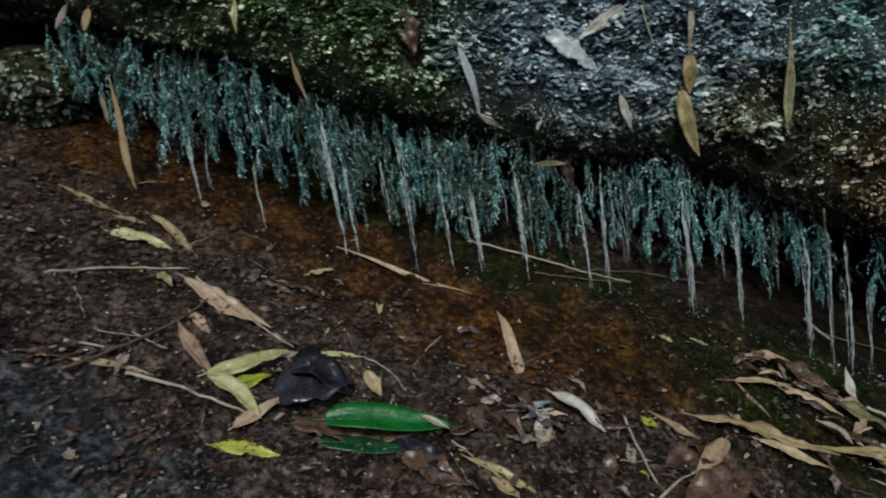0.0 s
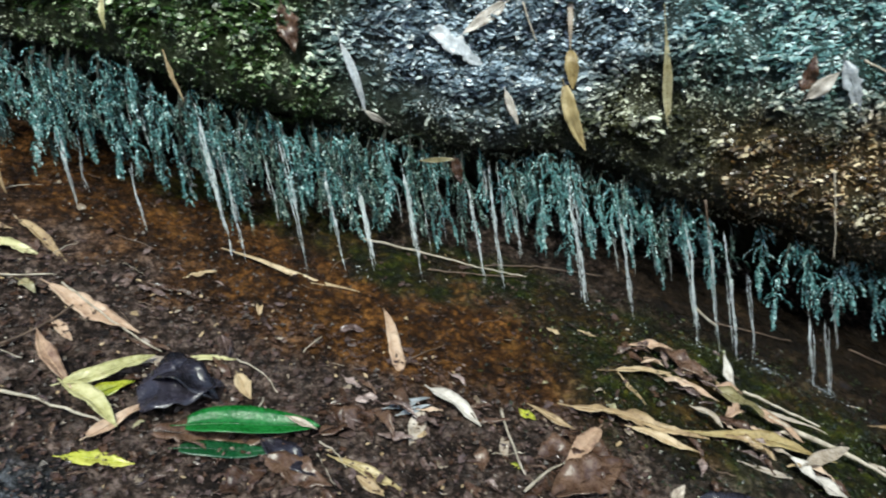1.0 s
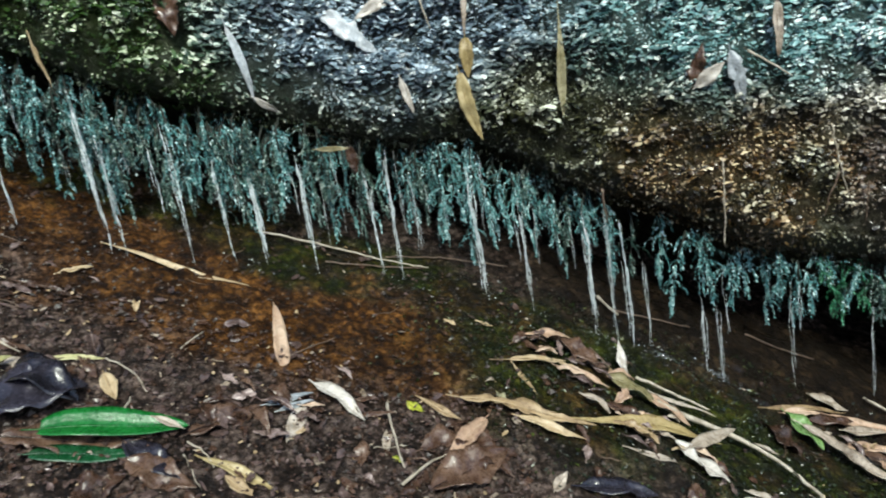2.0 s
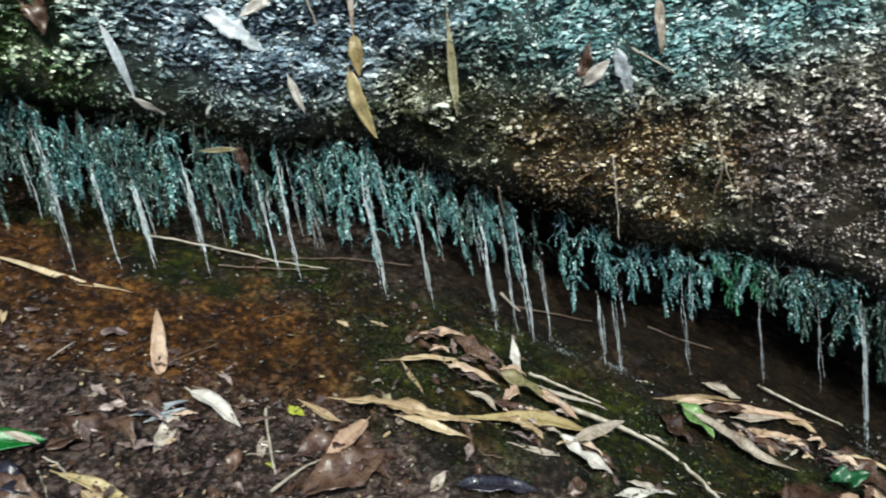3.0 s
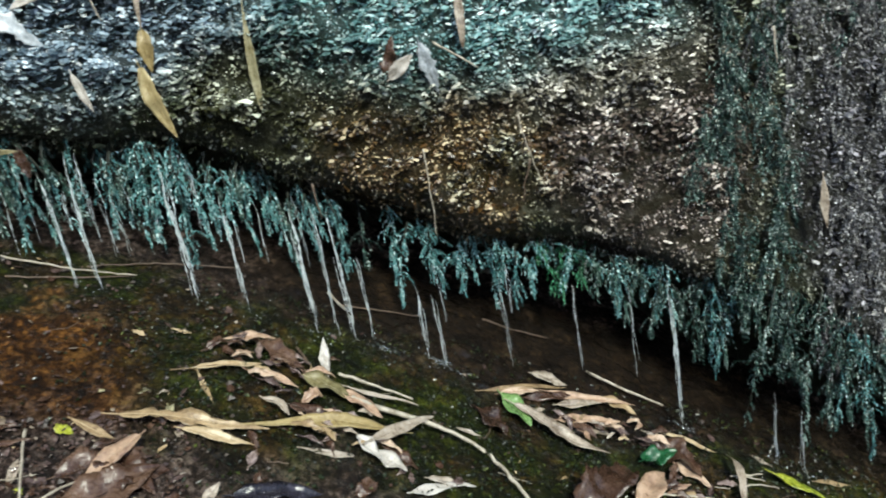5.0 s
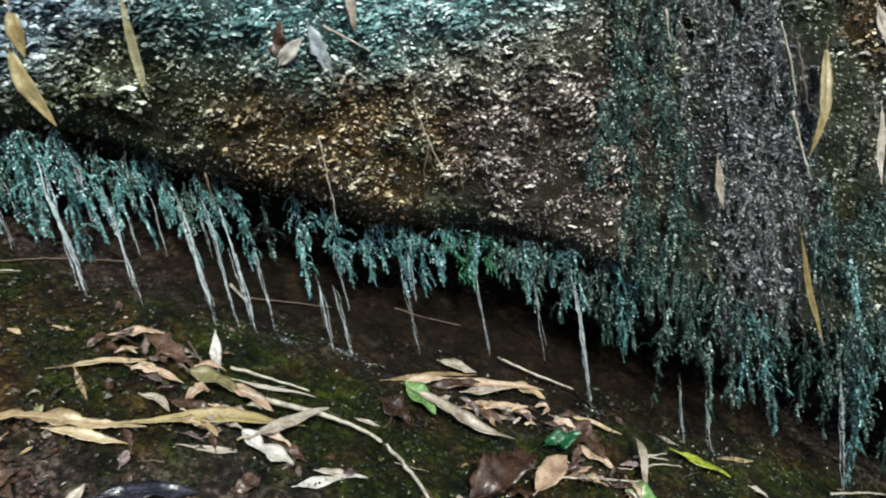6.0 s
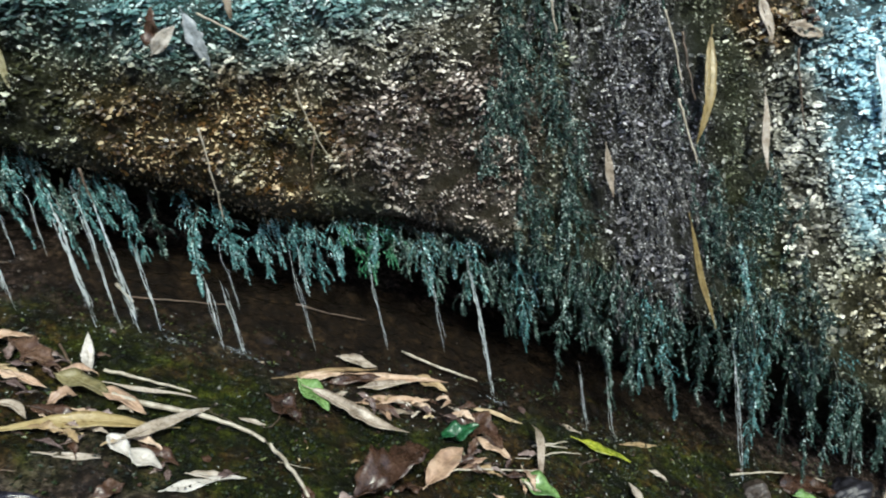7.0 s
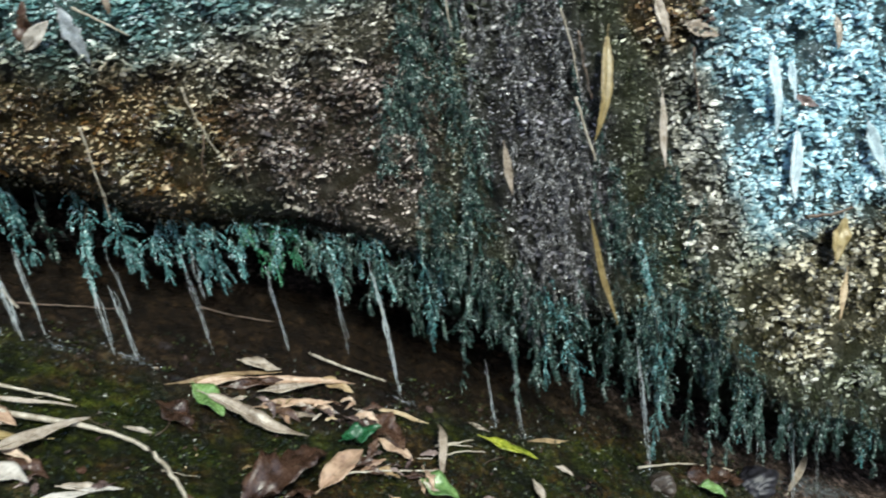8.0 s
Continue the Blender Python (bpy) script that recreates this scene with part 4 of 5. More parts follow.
fallen_leaf((0.002, 0.865), (0.088, 0.923), 0.041, BROWN, "dark brown broad leaf in the litter", torn=0.8, wave=0.32, lift=0.002)
fallen_leaf((0.121, 1.081), (0.212, 1.125), 0.018, TAN, "tan leaf with long stalk over moss", stalk=0.35, lift=0.004)
fallen_leaf((0.125, 1.075), (0.159, 1.011), 0.008, TAN, "narrow tan leaf over moss")
fallen_leaf((0.182, 1.186), (0.278, 1.114), 0.033, BROWN, "crumpled dull leaf in a heap", torn=0.8, wave=0.32, lift=0.006, rise=0.08)
fallen_leaf((0.148, 1.165), (0.228, 1.195), 0.022, PINK, "crumpled pinkish leaf in a heap", torn=0.9, lift=0.01, rise=0.1)
fallen_leaf((0.224, 1.091), (0.272, 1.071), 0.014, PINK, "narrow curled buff leaf in a heap", lift=0.012)
fallen_leaf((0.310, 1.129), (0.290, 1.187), 0.019, WHITE, "small upturned pale leaf", lift=0.015, curl=0.5)
fallen_leaf((0.278, 1.103), (0.350, 1.083), 0.039, MOSSY, "grey-olive broad leaf over the litter", lift=0.016, fold=0.1)
fallen_leaf((0.333, 1.096), (0.393, 1.066), 0.031, PINK, "buff leaf under a stick", lift=0.016)
twig(((0.346, 1.086), (0.405, 1.088), (0.476, 1.094), (0.543, 1.077), (0.587, 1.015), (0.603, 0.975)), 0.0082, TWIG, "long pale curved stick over moss", lift=0.016)
twig(((0.325, 1.146), (0.383, 1.149), (0.438, 1.147)), 0.0057, TWIG, "pale stick over moss", lift=0.012)
twig(((0.256, 1.192), (0.281, 1.143)), 0.0044, TWIG_DARK, "short brown stick in a heap", lift=0.01)
fallen_leaf((0.376, 0.997), (0.471, 1.109), 0.022, PALE, "pale buff leaf across a stick", lift=0.022, fold=0.2)
fallen_leaf((0.357, 1.008), (0.386, 0.976), 0.026, WHITE, "pinkish crumpled leaf in the litter", torn=0.4, lift=0.012)
fallen_leaf((0.380, 0.990), (0.422, 0.973), 0.030, WHITE, "pinkish white crumpled leaf in the litter", torn=0.4, lift=0.01)
fallen_leaf((0.391, 1.014), (0.437, 0.995), 0.035, BROWN, "dull brown leaf beneath pale ones", torn=0.3, wave=0.32)
fallen_leaf((0.228, 1.025), (0.266, 1.005), 0.016, PALE, "small pale curled leaf in the litter", bow=0.12, lift=0.018)
fallen_leaf((0.263, 1.032), (0.327, 1.027), 0.026, BROWN, "dark leaf in the heap", torn=0.5, wave=0.32, lift=0.01)
fallen_leaf((-0.010, 0.955), (0.051, 0.929), 0.014, TAN, "narrow tan leaf over moss", lift=0.004)
fallen_leaf((-0.023, 0.942), (-0.004, 0.936), 0.015, LIME, "small lime leaf base")
fallen_leaf((0.426, 0.949), (0.486, 0.990), 0.018, WHITE, "bleached leaf lying on moss")
fallen_leaf((0.282, 0.970), (0.349, 0.980), 0.008, PALE, "thin pale green blade on moss")
fallen_leaf((0.013, 1.149), (0.032, 1.143), 0.012, TAN, "tiny leaf scrap on moss")
fallen_leaf((0.065, 1.177), (0.092, 1.177), 0.010, TAN, "tiny leaf scrap on moss")
twig(((-0.335, 1.255), (-0.234, 1.279), (-0.121, 1.286), (-0.031, 1.316)), 0.0043, TWIG, "long thin pale rootlet under the ledge", lift=0.006)
twig(((-0.204, 1.226), (-0.114, 1.263), (-0.033, 1.318)), 0.0032, TWIG_DARK, "thin rootlet under the ledge", lift=0.004)
twig(((-0.109, 1.308), (-0.015, 1.374), (0.117, 1.420)), 0.0033, TWIG_DARK, "brown rootlet under the ledge", lift=0.004)
twig(((0.294, 1.404), (0.326, 1.358)), 0.0060, TWIG, "short pale stick under the ledge", lift=0.012)
twig(((0.319, 1.383), (0.390, 1.400), (0.476, 1.418)), 0.0029, TWIG_DARK, "thin stick under the ledge", lift=0.006)
twig(((0.602, 1.480), (0.667, 1.479), (0.739, 1.481)), 0.0037, TWIG_DARK, "brown root under the ledge", lift=0.004)
fallen_leaf((0.598, 1.252), (0.640, 1.196), 0.044, FRESH, "green end of a rotting leaf on moss", lift=0.014, blunt=0.5)
fallen_leaf((0.619, 1.229), (0.773, 1.165), 0.031, PALE, "long pale green-white leaf over moss", lift=0.018, fold=0.35)
fallen_leaf((0.135, 1.162), (0.190, 1.113), 0.015, BROWN, "small dull leaf on moss", torn=0.5, wave=0.32)
fallen_leaf((-0.047, 0.860), (-0.042, 0.883), 0.013, PALE, "small bleached leaf beside a stick")
fallen_leaf((-0.033, 0.839), (-0.022, 0.834), 0.011, LIME, "tiny lime leaf scrap on soil")
fallen_leaf((0.171, 0.857), (0.187, 0.884), 0.016, PALE, "upturned pale leaf scrap", curl=0.3)
fallen_leaf((0.352, 0.919), (0.381, 0.947), 0.025, BROWN, "brown leaf in the litter", torn=0.8, wave=0.32)
fallen_leaf((0.508, 1.127), (0.544, 1.130), 0.010, PALE, "thin pale scrap on moss")
fallen_leaf((0.572, 1.261), (0.744, 1.343), 0.013, TAN, "long thin tan leaf in a heap", lift=0.004)
fallen_leaf((0.701, 1.309), (0.877, 1.329), 0.021, PINK, "buff leaf in a heap of leaves", lift=0.008, torn=0.2)
fallen_leaf((0.708, 1.273), (0.804, 1.311), 0.020, PALE, "pale buff leaf in a heap of leaves", lift=0.014)
fallen_leaf((0.702, 1.241), (0.829, 1.275), 0.020, PINK, "blunt buff leaf in a heap of leaves", lift=0.01, blunt=0.5)
fallen_leaf((0.722, 1.231), (0.797, 1.244), 0.017, PALE, "pale leaf at the foot of a heap")
fallen_leaf((0.675, 1.336), (0.742, 1.336), 0.029, PALE, "bleached broad leaf on a heap", lift=0.012, torn=0.3)
fallen_leaf((0.814, 1.335), (0.869, 1.301), 0.030, TAN, "tan broken leaf in a heap", torn=0.5, lift=0.008)
fallen_leaf((0.649, 1.274), (0.772, 1.323), 0.024, BROWN, "brown leaf in a heap of leaves", torn=0.3, wave=0.32, lift=0.006)
fallen_leaf((0.599, 1.262), (0.684, 1.304), 0.020, PINK, "dull buff leaf in a heap", lift=0.006)
twig(((0.800, 1.398), (0.863, 1.371), (0.939, 1.341)), 0.0062, TWIG, "pale stick beside a heap of leaves", lift=0.01)
fallen_leaf((0.590, 1.165), (0.540, 1.207), 0.051, BROWN, "dark brown wet leaf on moss", torn=0.8, wave=0.32, lift=0.002)
fallen_leaf((0.830, 1.164), (0.898, 1.189), 0.038, DEEP, "small dark green leaf in the litter", lift=0.012, blunt=0.6, fold=0.5, wave=0.3, torn=0.35, curl=0.2)
fallen_leaf((0.669, 0.999), (0.801, 1.132), 0.064, BROWN, "large curled brown leaf in the litter", torn=0.8, wave=0.32, lift=0.012, rise=0.12, lip=0.3)
fallen_leaf((0.782, 1.049), (0.862, 1.143), 0.044, PINK, "reddish brown leaf in the litter", lift=0.014, fold=0.5)
fallen_leaf((0.889, 1.238), (0.935, 1.154), 0.059, BROWN, "dull brown leaf lying in the litter", torn=0.8, wave=0.32, lift=0.008)
fallen_leaf((0.897, 1.184), (0.945, 1.136), 0.032, PINK, "dull buff leaf in the litter", lift=0.004, torn=0.5)
fallen_leaf((0.987, 1.099), (1.016, 1.231), 0.016, PALE, "narrow pale leaf standing in the litter", lift=0.012, rise=0.12)
fallen_leaf((0.949, 1.086), (1.002, 1.052), 0.048, FRESH, "fresh pale green leaf in the litter", lift=0.01, blunt=0.5)
fallen_leaf((1.101, 1.220), (1.196, 1.190), 0.028, LIME, "bright yellow leaf on dark moss", torn=0.4, lift=0.008)
fallen_leaf((0.906, 1.256), (0.998, 1.233), 0.015, TAN, "narrow pale leaf on dark moss", lift=0.006)
twig(((0.808, 1.082), (0.884, 1.094), (0.993, 1.109)), 0.0037, TWIG, "thin straight stick in the litter", lift=0.012)
twig(((1.009, 1.173), (1.074, 1.201)), 0.0041, TWIG, "short pale stick on moss", lift=0.01)
twig(((1.428, 1.220), (1.574, 1.264), (1.706, 1.278)), 0.0050, TWIG, "thin pale stick under the moss", lift=0.008)
fallen_leaf((1.555, 1.227), (1.727, 1.261), 0.066, BROWN, "brown wet leaf under the moss", torn=0.8, wave=0.32, lift=0.004)
fallen_leaf((1.569, 1.198), (1.621, 1.184), 0.043, FRESH, "small pale green leaf on wet soil", lift=0.01)
fallen_leaf((1.831, 1.245), (2.044, 1.431), 0.018, PALE, "narrow pale blade standing on wet soil", lift=0.01, rise=0.1)
fallen_leaf((1.206, 1.247), (1.299, 1.277), 0.013, TAN, "thin pale scrap on moss")
fallen_leaf((1.160, 1.070), (1.163, 1.129), 0.020, PALE, "pale narrow leaf in the litter", lift=0.01)
stone(1.465, 1.176, 0.056, 0.048, GRIT, "small brown stone on wet soil")
stone(1.737, 1.235, 0.095, 0.055, STONE, "purplish grey wet stone")
fallen_leaf((1.235, 1.189), (1.261, 1.171), 0.017, PALE, "small bleached scrap on moss")
fallen_leaf((1.086, 1.267), (1.120, 1.250), 0.012, PALE, "small pale scrap on dark moss")
fallen_leaf((0.688, 1.346), (0.727, 1.335), 0.027, PALE, "bleached leaf at the heap", lift=0.01)
fallen_leaf((0.451, 0.987), (0.500, 0.999), 0.018, PALE, "white leaf lying on moss")
fallen_leaf((0.303, 0.968), (0.350, 0.977), 0.007, PALE, "thin pale blade on moss")
fallen_leaf((-0.868, 1.150), (-0.866, 0.967), 0.017, TAN, "tan leaf hanging under the ledge", place="rock", lift=0.006, bow=-0.02)
fallen_leaf((-0.890, 1.142), (-0.888, 1.095), 0.011, PALE, "small pale leaf hanging under the ledge", place="rock", lift=0.006)
fallen_leaf((-0.279, 1.133), (-0.261, 1.004), 0.015, GREYED, "grey bleached leaf stuck to wet moss", place="rock", bow=0.03)
fallen_leaf((-0.261, 1.011), (-0.225, 0.977), 0.014, WHITE, "small pale leaf on the mossy rock", place="rock")
fallen_leaf((-0.355, 1.206), (-0.351, 1.127), 0.037, BROWN, "red-brown leaf stuck to mossy rock", place="rock", torn=0.8, wave=0.32)
fallen_leaf((-0.537, 1.151), (-0.525, 1.073), 0.015, TAN, "narrow olive tan leaf on mossy rock", place="rock")
fallen_leaf((0.005, 1.157), (-0.074, 1.117), 0.024, WHITE, "bleached blunt leaf on mossy rock", place="rock", blunt=0.5, lift=0.006)
fallen_leaf((-0.134, 1.143), (-0.044, 1.050), 0.031, GREYED, "grey wet leaf plastered on mossy rock", place="rock", fold=0.05, torn=1.1, lift=-0.009, stalk=0)
fallen_leaf((-0.014, 1.005), (0.000, 0.939), 0.015, WHITE, "small pale leaf on mossy rock", place="rock")
fallen_leaf((0.124, 1.166), (0.109, 1.051), 0.010, PALE, "narrow grey stalk leaf on mossy rock", place="rock")
fallen_leaf((0.110, 1.056), (0.106, 0.987), 0.025, OCHRE, "ochre leaf on mossy rock", place="rock", blunt=0.4, stalk=0.3)
fallen_leaf((0.092, 0.996), (0.115, 0.872), 0.027, OCHRE, "yellow-ochre leaf hanging on mossy rock", place="rock", blunt=0.5, bow=-0.04, lift=0.008)
fallen_leaf((0.279, 1.083), (0.267, 0.891), 0.017, MOSSY, "long olive-brown leaf hanging on mossy rock", place="rock", blunt=0.3, peak=1.7)
fallen_leaf((0.502, 0.905), (0.550, 0.940), 0.026, WHITE, "small bleached leaf on mossy rock", place="rock", lift=0.008)
fallen_leaf((0.499, 0.908), (0.519, 0.977), 0.025, BROWN, "mauve-brown leaf on mossy rock", place="rock", torn=0.8, wave=0.32)
fallen_leaf((0.645, 1.025), (0.640, 0.930), 0.017, PALE, "pale grey leaf hanging on mossy rock", place="rock", blunt=0.6)
twig(((0.584, 0.957), (0.621, 0.928), (0.658, 0.898)), 0.0041, TWIG, "thin pale stem on mossy rock", place="rock")
fallen_leaf((0.565, 0.957), (0.586, 0.862), 0.027, GREYED, "grey leaf half overgrown with moss", place="rock", fold=0.05, lift=-0.009, torn=0.9)
twig(((0.539, 0.772), (0.538, 0.706), (0.534, 0.604)), 0.0029, TWIG, "thin olive stem on mossy rock", place="rock", lift=0.01)
twig(((0.038, 1.153), (0.052, 1.080)), 0.0031, TWIG, "thin stem on mossy rock", place="rock")
fallen_leaf((-0.177, 0.906), (-0.118, 0.898), 0.010, MOSSY, "small tan leaf caught under the edge", place="rock", lift=0.02)
fallen_leaf((-0.121, 0.900), (-0.117, 0.852), 0.020, BROWN, "brown leaf hanging under the edge", place="rock", torn=0.8, wave=0.32, lift=0.02, blunt=0.5)
twig(((0.715, 0.805), (0.725, 0.747), (0.748, 0.665)), 0.0027, TWIG, "thin pale stem on mossy rock", place="rock", lift=0.006)
twig(((0.728, 0.720), (0.713, 0.673), (0.708, 0.640)), 0.0031, TWIG_DARK, "thin brown stem on mossy rock", place="rock")
twig(((0.780, 0.694), (0.779, 0.616)), 0.0032, TWIG_DARK, "thin brown stem on mossy rock", place="rock")
twig(((0.322, 0.745), (0.326, 0.676)), 0.0040, TWIG_DARK, "short root end at the edge", place="rock", lift=0.02)
fallen_leaf((1.495, 0.751), (1.429, 0.564), 0.024, STRAW, "long ochre leaf hanging over moss", place="rock", lift=0.022, bow=0.02)
twig(((1.400, 0.655), (1.409, 0.600), (1.424, 0.527)), 0.0052, TWIG, "straight pale stick lying over moss", place="rock", lift=0.026)
fallen_leaf((1.393, 0.412), (1.411, 0.195), 0.013, STRAW, "long narrow ochre leaf hanging over moss", place="rock", lift=0.022, bow=-0.02)
fallen_leaf((1.246, 0.594), (1.244, 0.501), 0.016, PALE, "narrow pale leaf over hanging moss", place="rock", lift=0.03)
fallen_leaf((1.587, 0.622), (1.573, 0.480), 0.017, PALE, "pale olive leaf hanging over moss", place="rock", lift=0.02)
fallen_leaf((1.619, 0.810), (1.630, 0.715), 0.022, PALE, "pale leaf hanging on mossy rock", place="rock")
twig(((1.193, 0.875), (1.192, 0.811)), 0.0041, TWIG, "pale stem over hanging moss", place="rock", lift=0.03)
twig(((1.429, 0.771), (1.429, 0.645)), 0.0044, TWIG_DARK, "dark stem over hanging moss", place="rock", lift=0.03)
fallen_leaf((1.853, 0.657), (1.836, 0.485), 0.025, BLUISH, "long bleached leaf on pale moss", place="rock", lift=0.006)
fallen_leaf((1.879, 0.490), (1.858, 0.343), 0.026, BLUISH, "blue-grey bleached leaf on pale moss", place="rock", lift=0.006)
fallen_leaf((1.893, 0.631), (1.887, 0.547), 0.018, BLUISH, "dull pale leaf on moss", place="rock", lift=0.006)
fallen_leaf((1.974, 0.284), (1.934, 0.193), 0.042, OCHRE, "yellow ochre leaf on moss", place="rock", lift=0.01, torn=0.3)
twig(((1.880, 0.309), (1.938, 0.300), (1.998, 0.301)), 0.0080, TWIG_DARK, "dark crooked stick on moss", place="rock", lift=0.01)
fallen_leaf((1.960, 0.167), (1.913, 0.073), 0.017, TAN, "narrow tan leaf on moss", place="rock", lift=0.008)
fallen_leaf((2.021, 0.698), (2.010, 0.631), 0.018, PALE, "pale leaf on moss", place="rock")
fallen_leaf((1.894, 0.560), (1.946, 0.526), 0.020, CRUMB, "dull mauve leaf scrap on pale moss", place="rock", torn=0.6)
fallen_leaf((-1.189, 1.134), (-1.156, 1.074), 0.015, PALE, "pale leaf hanging at the boulder", place="rock", lift=0.04)
fallen_leaf((-0.880, 1.294), (-0.897, 1.259), 0.017, TAN, "tan leaf hanging on mossy rock", place="rock")
fallen_leaf((-0.610, 1.258), (-0.622, 1.206), 0.010, OLIVE, "olive stem leaf on mossy rock", place="rock")
fallen_leaf((-0.919, 1.306), (-0.953, 1.272), 0.010, PALE, "narrow pale leaf on mossy rock", place="rock")
fallen_leaf((1.627, 0.780), (1.634, 0.723), 0.016, PALE, "pale leaf hanging on the rock", place="rock")
fallen_leaf((1.681, 0.739), (1.749, 0.708), 0.030, PALE, "torn pale scrap on the rock", place="rock", torn=0.9, blunt=0.5)
fallen_leaf((1.710, 0.762), (1.750, 0.737), 0.027, BROWN, "dark brown leaf stuck on the rock", place="rock", torn=0.8, wave=0.32)
twig(((1.679, 0.696), (1.672, 0.621), (1.672, 0.533)), 0.0037, TWIG_DARK, "thin dark stem over moss", place="rock", lift=0.01)
twig(((1.405, 0.816), (1.415, 0.753), (1.417, 0.679)), 0.0042, TWIG, "thin pale stem over moss", place="rock", lift=0.02)


# ---- mossy boulder beside the hollow ----
def boulder(x, y, z, rx, ry, rz):
    bm = bmesh.new()
    bmesh.ops.create_icosphere(bm, subdivisions=5, radius=1.0)
    for v in bm.verts:
        p = v.co.copy()
        k = 1 + 0.14 * noise.noise(p * 1.8) + 0.05 * noise.noise(p * 5) + 0.03 * noise.noise(p * 13)
        v.co = Vector((p.x * rx * k, p.y * ry * k, p.z * rz * k))
    for f in bm.faces:
        f.smooth = True
    me = bpy.data.meshes.new("boulder")
    bm.to_mesh(me)
    bm.free()
    me.materials.append(ROCK)
    ob = new("boulder", me)
    ob.location = (x, y, z)
    tagged(ob, "mossy boulder wedged under the rock ledge", "boulder")
    rnd = random.Random(8)
    verts, faces = [], []
    for _ in range(1800):
        d = Vector((rnd.gauss(0, 1), rnd.gauss(0, 1), rnd.gauss(0, 1))).normalized()
        if d.y > 0.5:
            continue
        k = 1 + 0.14 * noise.noise(d * 1.8) + 0.05 * noise.noise(d * 5)
        at = Vector((d.x * rx * k, d.y * ry * k, d.z * rz * k))
        way = (Vector((rnd.gauss(0, 0.5), rnd.gauss(0, 0.5), -1)) + d * 0.5).normalized()
        out = (d - way * d.dot(way)).normalized()
        s = rnd.uniform(0.006, 0.015)
        leaflet(verts, faces, at, way, out, s, s, rnd.uniform(-0.2, 0.3))
    tagged(part("moss", mesh_from("moss", verts, faces, SCALES), ob), kind="stuff")


boulder(-1.14, 1.12, 1.20, 0.11, 0.12, 0.085)


# ---- grit and crumbs on the stream bed ----
def grit():
    rnd = random.Random(21)
    verts, faces = [], []
    for _ in range(12000):
        x, y = rnd.uniform(-1.4, 2.3), rnd.uniform(0.35, 1.5)
        thin = 0.25 if (noise.noise((x * 3, y * 3, 1.0)) < 0 or y > 1.0 - 0.12 * x) else 1.0
        if rnd.random() > thin * (1.0 if x < 0.25 else 0.03):
            continue
        r = rnd.uniform(0.0012, 0.0042) if rnd.random() < 0.9 else rnd.uniform(0.004, 0.008)
        c = Vector((x, y, ground_z(x, y) + 0.002 + 0.3 * r))
        n = len(verts)
        for d in ((1, 0, 0), (0, 1, 0), (-1, 0, 0), (0, -1, 0), (0.2, 0.1, 0.8), (0, 0, -0.8)):
            verts.append(c + Vector(d) * r * rnd.uniform(0.6, 1.3))
        for i in range(4):
            j = (i + 1) % 4
            faces += [(n + i, n + j, n + 4), (n + j, n + i, n + 5)]
    return mesh_from("grit", verts, faces, GRIT, False)


tagged(new("grit", grit()), "wet grit and crumbs of soil", "grit", kind="stuff")


def litter():
    """Rotted flakes of leaf pressed into the bed; pale ones also stand in for glints."""
    rnd = random.Random(22)
    sets = {TAN: ([], []), CRUMB: ([], []), BROWN: ([], []), PALE: ([], [])}
    for _ in range(42000):
        x, y = rnd.uniform(-1.1, 2.0), rnd.uniform(0.5, 1.32)
        thick = (1.0 if x < 0.15 else 0.03) if y < 0.99 - 0.05 * abs(x + 0.2) else (0.12 if x < 0.15 else 0.03)
        if rnd.random() > thick:
            continue
        mat = rnd.choices((TAN, CRUMB, BROWN, PALE), (0.45, 8, 6, 0.8))[0]
        verts, faces = sets[mat]
        ang = rnd.uniform(0, 6.3)
        way = Vector((math.cos(ang), math.sin(ang), rnd.gauss(0, 0.2)))
        way.z += -0.475 * way.x + 0.266 * way.y
        way.normalize()
        up = Vector((0.45 + rnd.gauss(0, 0.25), -0.25 + rnd.gauss(0, 0.25), 1))
        up = (up - way * up.dot(way)).normalized()
        long = rnd.uniform(0.0025, 0.008) if rnd.random() < 0.88 else rnd.uniform(0.008, 0.020)
        leaflet(verts, faces, Vector((x, y, ground_z(x, y) + 0.006)), way, up, long, long * rnd.uniform(0.25, 0.8), rnd.uniform(-0.2, 0.2))
    for (mat, (verts, faces)), word in zip(sets.items(), ("tan", "mauve-brown", "dark brown", "bleached")):
        tagged(new("leaf_crumbs", mesh_from("leaf_crumbs", verts, faces, mat)), word + " crumbs of rotted leaf on wet soil", "leaf litter", kind="stuff")


litter()


